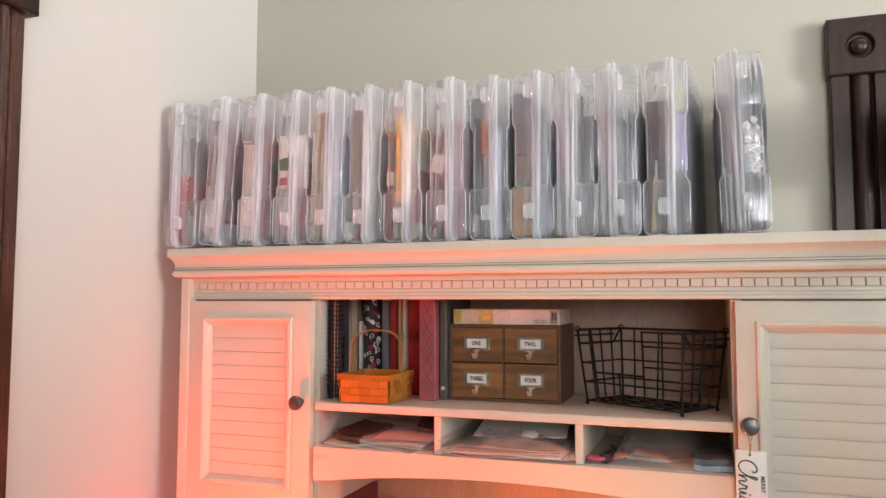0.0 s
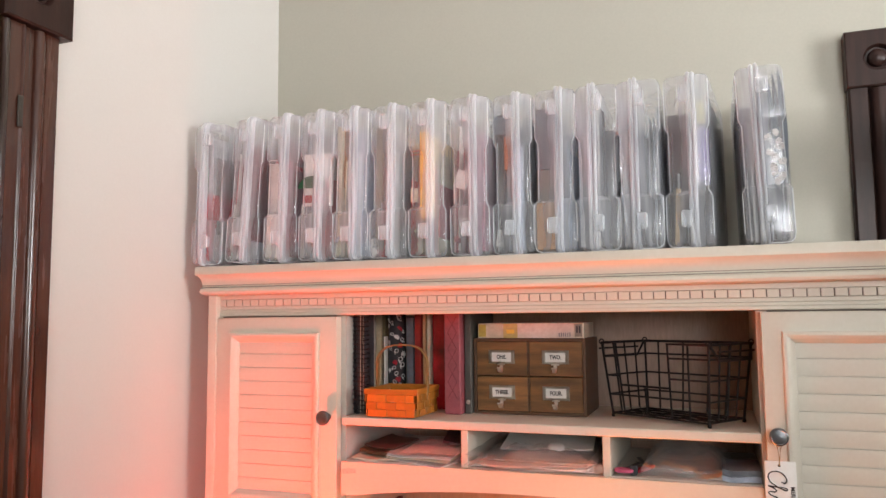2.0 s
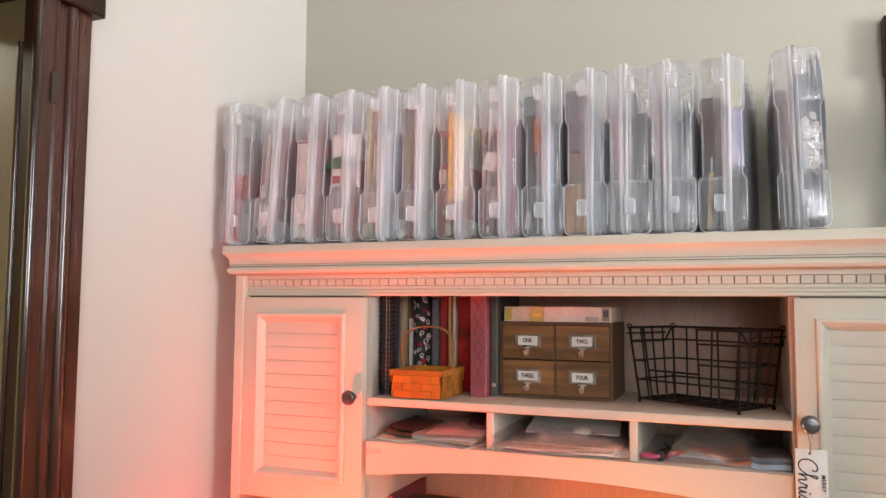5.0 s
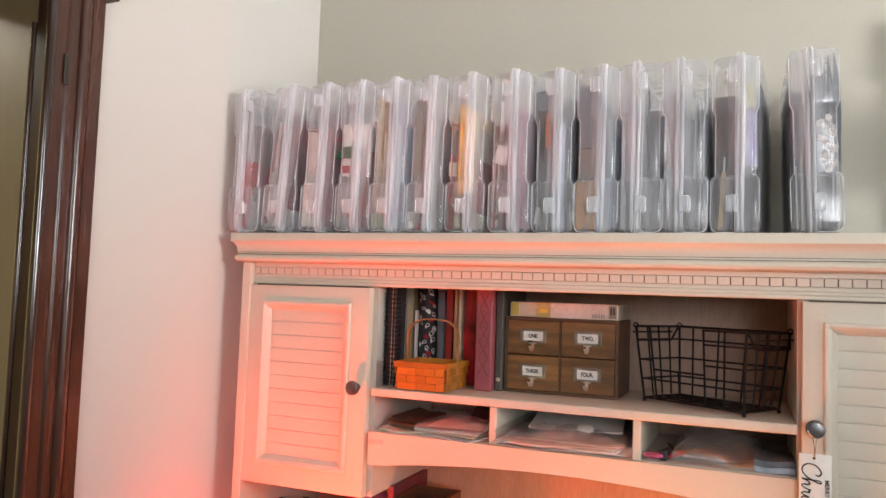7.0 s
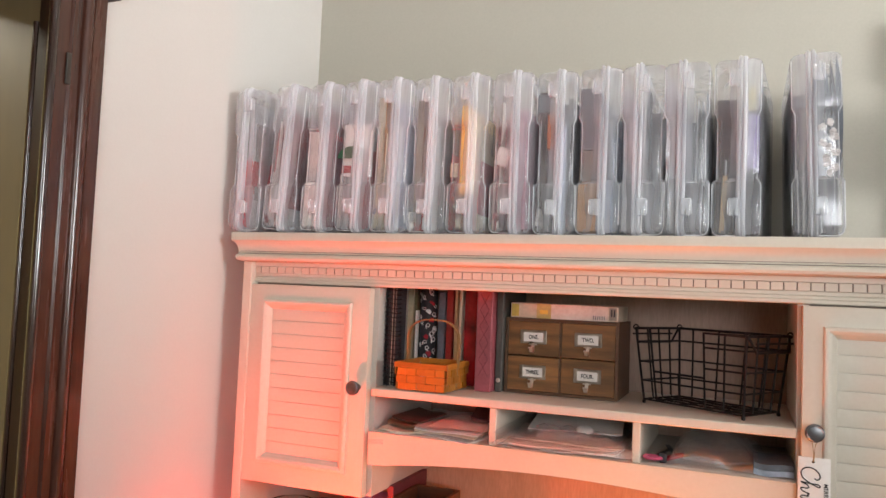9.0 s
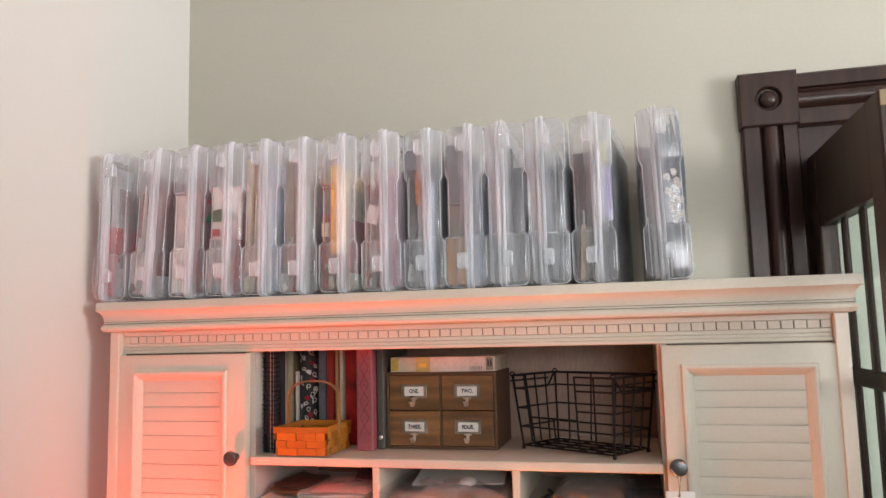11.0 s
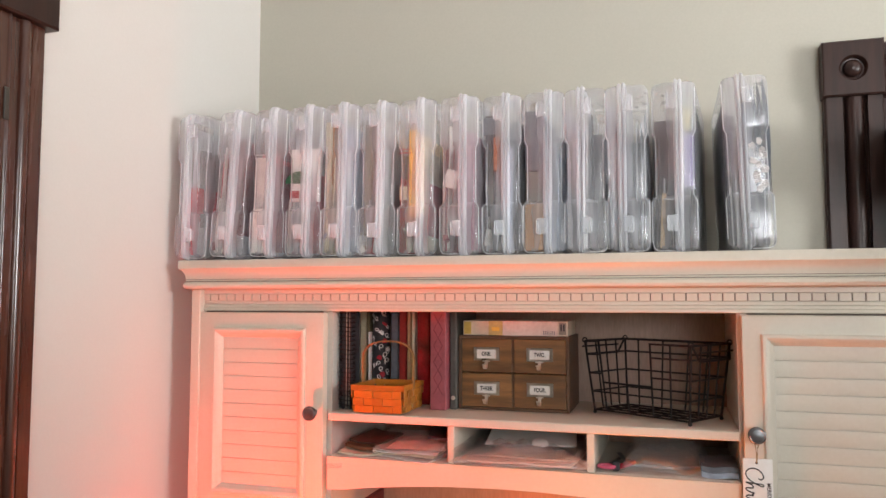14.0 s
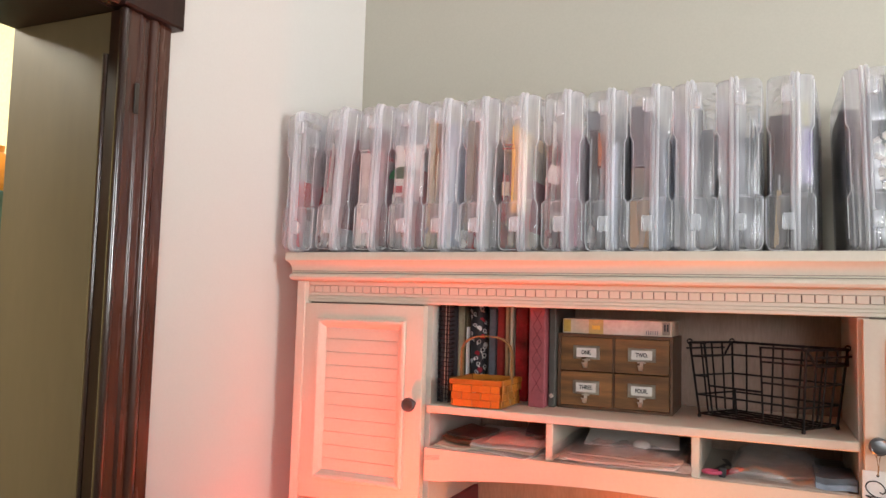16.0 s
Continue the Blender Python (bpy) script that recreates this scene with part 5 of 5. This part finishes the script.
KRAFT_D = tint("dark_kraft_packet", 0.17, 0.085, 0.045, 0.4)
GREYP = tint("grey_paper", 0.46, 0.43, 0.41)
sheet("greeting_card", "cream greeting card lying in a pigeonhole", "card", CREAM, 0.405, 0.075, ZP + 0.0012, 0.095, 0.11, 0.003, 4, 1)
sheet("brown_packet", "brown paper packet lying on a card", "packet", KRAFT_D, 0.412, 0.080, ZP + 0.0115, 0.078, 0.085, 0.006, -14, 6, 2)
sheet("brown_packet", "dark packet lying on top of a brown packet", "packet", tint("dark_packet", 0.085, 0.055, 0.045, 0.3), 0.414, 0.086, ZP + 0.0215, 0.072, 0.08, 0.003, -18, 7, 2)
for k in range(5):
    sheet("envelope", "pale envelope lying in a loose pile", "envelope", (WHITE, GREYP, CREAM, WHITE, GREYP)[k], 0.512 - 0.006 * k, 0.078 + 0.004 * k, ZP + 0.0016 + 0.0042 * k, 0.125, 0.14, 0.0016, -20 + 7 * k, 2 + k, 1.0, "envelopes in the pigeonhole")
sheet("brown_packet", "dark brown and purple packet on the envelopes", "packet", tint("purple_brown_packet", 0.07, 0.03, 0.035, 0.35), 0.545, 0.115, ZP + 0.031, 0.055, 0.09, 0.006, 12, 6, 3)
PG = tint("pink_grey_paper", 0.52, 0.40, 0.37)
for mat, x, y, dz, w, rz in ((GREYP, 0.705, 0.105, 0.0016, 0.20, 4), (WHITE, 0.722, 0.110, 0.0058, 0.19, -7), (PG, 0.700, 0.098, 0.0100, 0.18, 9), (GREYP, 0.726, 0.112, 0.0150, 0.19, -3)):
    sheet("paper_packet", "grey paper packet in a stacked pile", "packet", mat, x, y, ZP + dz, w, 0.19, 0.0022, rz, 1.2, -0.5, "papers in the middle pigeonhole")
solid("plastic_bag", crumple(0.600, 0.835, -0.032, 0.17, ZP + 0.012, ZP + 0.036, 48, 44, 0.012, 4.4, "z"), M_SLEEVE, "crumpled clear plastic sleeve over grey papers", "plastic bag")
sheet("plastic_sleeve", "clear plastic sleeve round grey papers", "sleeve", M_BAG, 0.708, 0.078, ZP + 0.0275, 0.21, 0.20, 0.002, -2, 2.0, 0.5)
sheet("white_envelope", "white envelope tilted on the paper pile", "envelope", WHITE, 0.716, 0.135, ZP + 0.0345, 0.165, 0.15, 0.0018, 6, 5, -1)
bm = bmesh.new()
lathe(bm, [(0.0004, 0.0), (0.013, 0.0004), (0.015, 0.0022), (0.012, 0.0042), (0.0004, 0.0052)], (0, 0, 0), "z", 20)
ob = new("white_disc", mesh_of("white_disc", bm, tint("bright_white_plastic", 0.85, 0.85, 0.84, 0.35, 0.02, 0.97)))
ob.matrix_basis = pose(0.742, 0.062, ZP + 0.0325, 22, 4, 0)
tagged(ob, "small glossy white disc lying on papers", "disc")

sc = thing("scissors", 0.876, 0.05, ZP, "small scissors with pink and red handles", "scissors")
for s2, mat in ((-1, tint("pink_plastic", 0.62, 0.10, 0.20, 0.3)), (1, tint("red_plastic", 0.45, 0.02, 0.04, 0.3))):
    bm = bmesh.new()
    cx, cy = 0.878 + 0.016 * s2, 0.040 + 0.012 * s2
    sweep(bm, [(cx + 0.0135 * math.cos(t), cy + 0.010 * math.sin(t), ZP + 0.008 + 0.005 * (s2 > 0) * math.cos(t)) for t in [2 * math.pi * j / 18 for j in range(18)]], 0.0032, 8, True)
    part("handle", bm, mat, sc)
    bm = bmesh.new()
    rbox(bm, -0.004, 0.004, 0, 0.075, -0.0008, 0.0008, b=0.0004)
    bmesh.ops.transform(bm, matrix=pose(cx, cy + 0.012, ZP + 0.0085 + 0.002 * s2, 0, 0, s2 * 14), verts=bm.verts)
    part("blade", bm, M_PEWTER, sc)
part("pivot_clip", B(0.872, 0.884, 0.026, 0.040, ZP + 0.0005, ZP + 0.016, b=0.002), BLACK, sc)
solid("plastic_bag", crumple(0.885, 1.035, 0.035, 0.20, ZP + 0.001, ZP + 0.052, 34, 30, 0.012, 2.7, "z"), M_BAG, "crumpled clear plastic bag lying in a pigeonhole", "plastic bag")
solid("plastic_bag", crumple(0.895, 1.020, 0.06, 0.22, ZP + 0.001, ZP + 0.040, 26, 24, 0.014, 6.1, "z"), M_BAG, "crumpled clear plastic bag lying in a pigeonhole", "plastic bag")
sheet("paper_packet", "pale folded paper inside the plastic bag", "paper", GREYP, 0.955, 0.12, ZP + 0.001, 0.11, 0.10, 0.004, 8)
for k in range(2):
    sheet("grey_box", "flat slate grey box lying in a pigeonhole", "box", (SLATE, BLUE)[k], 1.045, 0.07, ZP + 0.001 + 0.0095 * (1 - k), 0.058, 0.10, 0.0085, 0)
sheet("clear_tape", "strip of clear tape stuck on the apron", "tape", M_CELLO, 0.364, -0.0012, 1.291, 0.030, 0.009, 0.0004, 0, 90, -6)

solid("plastic_bag", crumple(0.470, 0.580, -0.010, 0.12, ZP + 0.024, ZP + 0.034, 30, 30, 0.008, 9.4, "z"), M_SLEEVE, "clear plastic sleeve over pale envelopes", "plastic bag")

# gift tag on the knob
tag = thing("gift_tag", 1.097, -0.014, 1.237, "white wooden gift tag hanging from the knob", "gift tag")
part("board", B(1.0765, 1.1205, -0.0165, -0.0135, 1.200, 1.3520, b=0.0014, seg=2), tint("white_tag_paint", 0.80, 0.76, 0.72, 0.5, 0.05, 0.96), tag)
bm = bmesh.new()
lathe(bm, [(0.0021, 0), (0.0021, 0.0004), (0.0003, 0.0004)], (1.097, -0.0164, 1.3455), "y", 14)
part("hole", bm, BLACK, tag)
bm = bmesh.new()
sweep(bm, [(1.097, -0.0172, 1.3455), (1.0975, -0.0175, 1.358), (1.096, -0.0135, 1.372), (1.092, -0.0115, 1.380), (1.0985, -0.0115, 1.3965), (1.105, -0.0115, 1.380), (1.100, -0.0135, 1.370), (1.0985, -0.0175, 1.358), (1.0975, -0.0172, 1.3455)], 0.0007, 6)
part("string", bm, tint("jute_string", 0.40, 0.26, 0.12), tag)
# the word "Christmas" in brush script, letter by letter: along the line and up from it, in millimetres
SCRIPT = {
    "C": [(17, 22), (19, 27), (15, 31), (9, 29), (3.5, 23), (1, 14), (3, 5), (9, 0.5), (16, 2.5), (21, 8)],
    "h": [(21, 8), (27, 20), (30, 29), (28, 31), (26, 27), (25, 12), (24, 0), (27, 9), (31, 13), (33, 10), (32.5, 3), (34.5, 0), (38, 4)],
    "r": [(38, 4), (40, 10), (41, 14), (43, 11.5), (45, 12.5), (44.5, 4), (46.5, 0), (49, 3)],
    "i": [(49, 3), (52, 12), (51.5, 3), (53.5, 0), (56, 3)],
    "s": [(56, 3), (59, 10), (61, 14), (62, 9), (63.5, 4), (61, 0), (57.5, 1.5), (62, 1), (66, 3)],
    "t": [(66, 3), (70, 16), (72, 25), (71, 10), (71.5, 2), (74, 0), (76, 3)],
    "m": [(76, 3), (78, 12), (78.5, 1), (81, 10), (83, 12), (83.2, 1), (86, 10), (88, 12), (88.3, 2), (91, 1)],
    "a": [(97, 10), (94, 12), (91.5, 7), (93, 1), (96, 2), (98, 11), (98.5, 2), (101, 2)],
    "s ": [(101, 2), (104, 10), (106, 13), (107, 8), (108.5, 4), (106, 0), (102.5, 1.5)],
}


def smooth(pts, k=5):
    """Points on a round curve through the given ones."""
    out = []
    for i in range(len(pts) - 1):
        p = [Vector(pts[max(0, min(len(pts) - 1, i + d))]) for d in (-1, 0, 1, 2)]
        for j in range(k):
            t = j / k
            out.append(0.5 * (2 * p[1] + (p[2] - p[0]) * t + (2 * p[0] - 5 * p[1] + 4 * p[2] - p[3]) * t * t + (3 * p[1] - p[0] - 3 * p[2] + p[3]) * t ** 3))
    return out + [Vector(pts[-1])]


def tag_place(u, v):
    return (1.0805 + v * 0.00084, -0.0168, 1.3380 - u * 0.00096)


for letter, pts in SCRIPT.items():
    bm = bmesh.new()
    sweep(bm, [tag_place(u, v) for u, v in smooth(pts)], 0.00100, 6)
    if letter == "i":
        lathe(bm, [(0.0013, 0.0), (0.0013, 0.0008), (0.0004, 0.0008)], tag_place(53.5, 18), "y", 10)
    if letter == "t":
        sweep(bm, [tag_place(66, 17), tag_place(77, 18)], 0.0006, 6)
    part("lettering", bm, M_INK, tag)
writing("MERRY", pose(1.1140, -0.0170, 1.303, 90, 90, 0), 0.0085, M_INK, "lettering", tag, squeeze=0.95, bold=0.0001)

# ---- below the cupboard, on the desk ----
jar = thing("glass_jar", 0.125, 0.10, DESK, "tall clear glass jar filled with pink and copper trinkets", "jar")
bm = bmesh.new()
lathe(bm, [(0.040, 0), (0.043, 0.004), (0.043, 0.30), (0.045, 0.318), (0.047, 0.322), (0.045, 0.325), (0.041, 0.318), (0.0395, 0.30), (0.0395, 0.008), (0.0004, 0.007)], (0.125, 0.10, DESK), "z", 32)
ob = part("vessel", bm, M_GLASS, jar)
ob.visible_shadow = False
bm = bmesh.new()
lathe(bm, [(0.0004, 0.010), (0.034, 0.010), (0.037, 0.02), (0.036, 0.27), (0.025, 0.30), (0.0004, 0.31)], (0.125, 0.10, DESK), "z", 20)
part("filling", bm, tint("copper_pink_trinkets", 0.45, 0.14, 0.12, 0.3), jar)
for x, y, r, h, mat, lb in ((0.205, 0.09, 0.030, 0.345, BLACK, "black paper cone ornament standing on the desk"), (0.262, 0.11, 0.026, 0.352, RED, "shiny red ornament standing on the desk"),
                            (0.308, 0.08, 0.024, 0.335, PINK, "rose pink ornament standing on the desk")):
    bm = bmesh.new()
    lathe(bm, [(r, 0), (r, 0.01), (r * 0.45, 0.06), (r * 0.4, h * 0.75), (r * 1.1, h * 0.84), (r * 1.15, h * 0.92), (r * 0.7, h * 0.985), (0.001, h)], (x, y, DESK), "z", 20)
    solid("ornament", bm, mat, lb, "ornament", "ornaments under the hutch")
sheet("lilac_box", "lilac patterned paper box standing on the desk", "box", LILAC, 0.30, 0.16, DESK + 0.001, 0.08, 0.05, 0.345)
cr = thing("wooden_crate", 0.40, 0.15, DESK, "brown wooden crate standing on the desk", "crate")
CZ = 1.168
cx0, cx1, cy0, cy1 = 0.362, 0.462, 0.085, 0.205
for b in ((cx0, cx1, cy0, cy0 + 0.008), (cx0, cx1, cy1 - 0.008, cy1), (cx0, cx0 + 0.008, cy0 + 0.008, cy1 - 0.008), (cx1 - 0.008, cx1, cy0 + 0.008, cy1 - 0.008)):
    part("board", B(b[0], b[1], b[2], b[3], DESK, CZ, b=0.001), M_WALNUT_DARK, cr)
part("bottom", B(cx0 + 0.008, cx1 - 0.008, cy0 + 0.008, cy1 - 0.008, 1.10, 1.106), WOOD, cr)
solid("red_folder", B(0.345, 0.358, 0.10, 0.27, DESK, 1.185, b=0.001), MAROON, "maroon folder standing on the desk", "folder")

# ---- in the next room ----
sh = thing("tall_cabinet", XL - 1.45, 0.215, 0, "dark teal cabinet standing in the next room", "cabinet")
part("body", B(XL - 1.75, XL - 1.15, 0.10, 0.33, 0, 1.885, b=0.004), tint("dark_teal_paint", 0.05, 0.12, 0.12), sh)
bm = bmesh.new()
lathe(bm, [(0.03, 0), (0.05, 0.02), (0.06, 0.07), (0.045, 0.12), (0.025, 0.14), (0.028, 0.16), (0.0005, 0.16)], (XL - 1.3, 0.262, 1.8855), "z", 24)
solid("orange_vase", bm, tint("orange_glaze", 0.75, 0.27, 0.03, 0.3), "round orange vase standing on a teal cabinet", "vase")
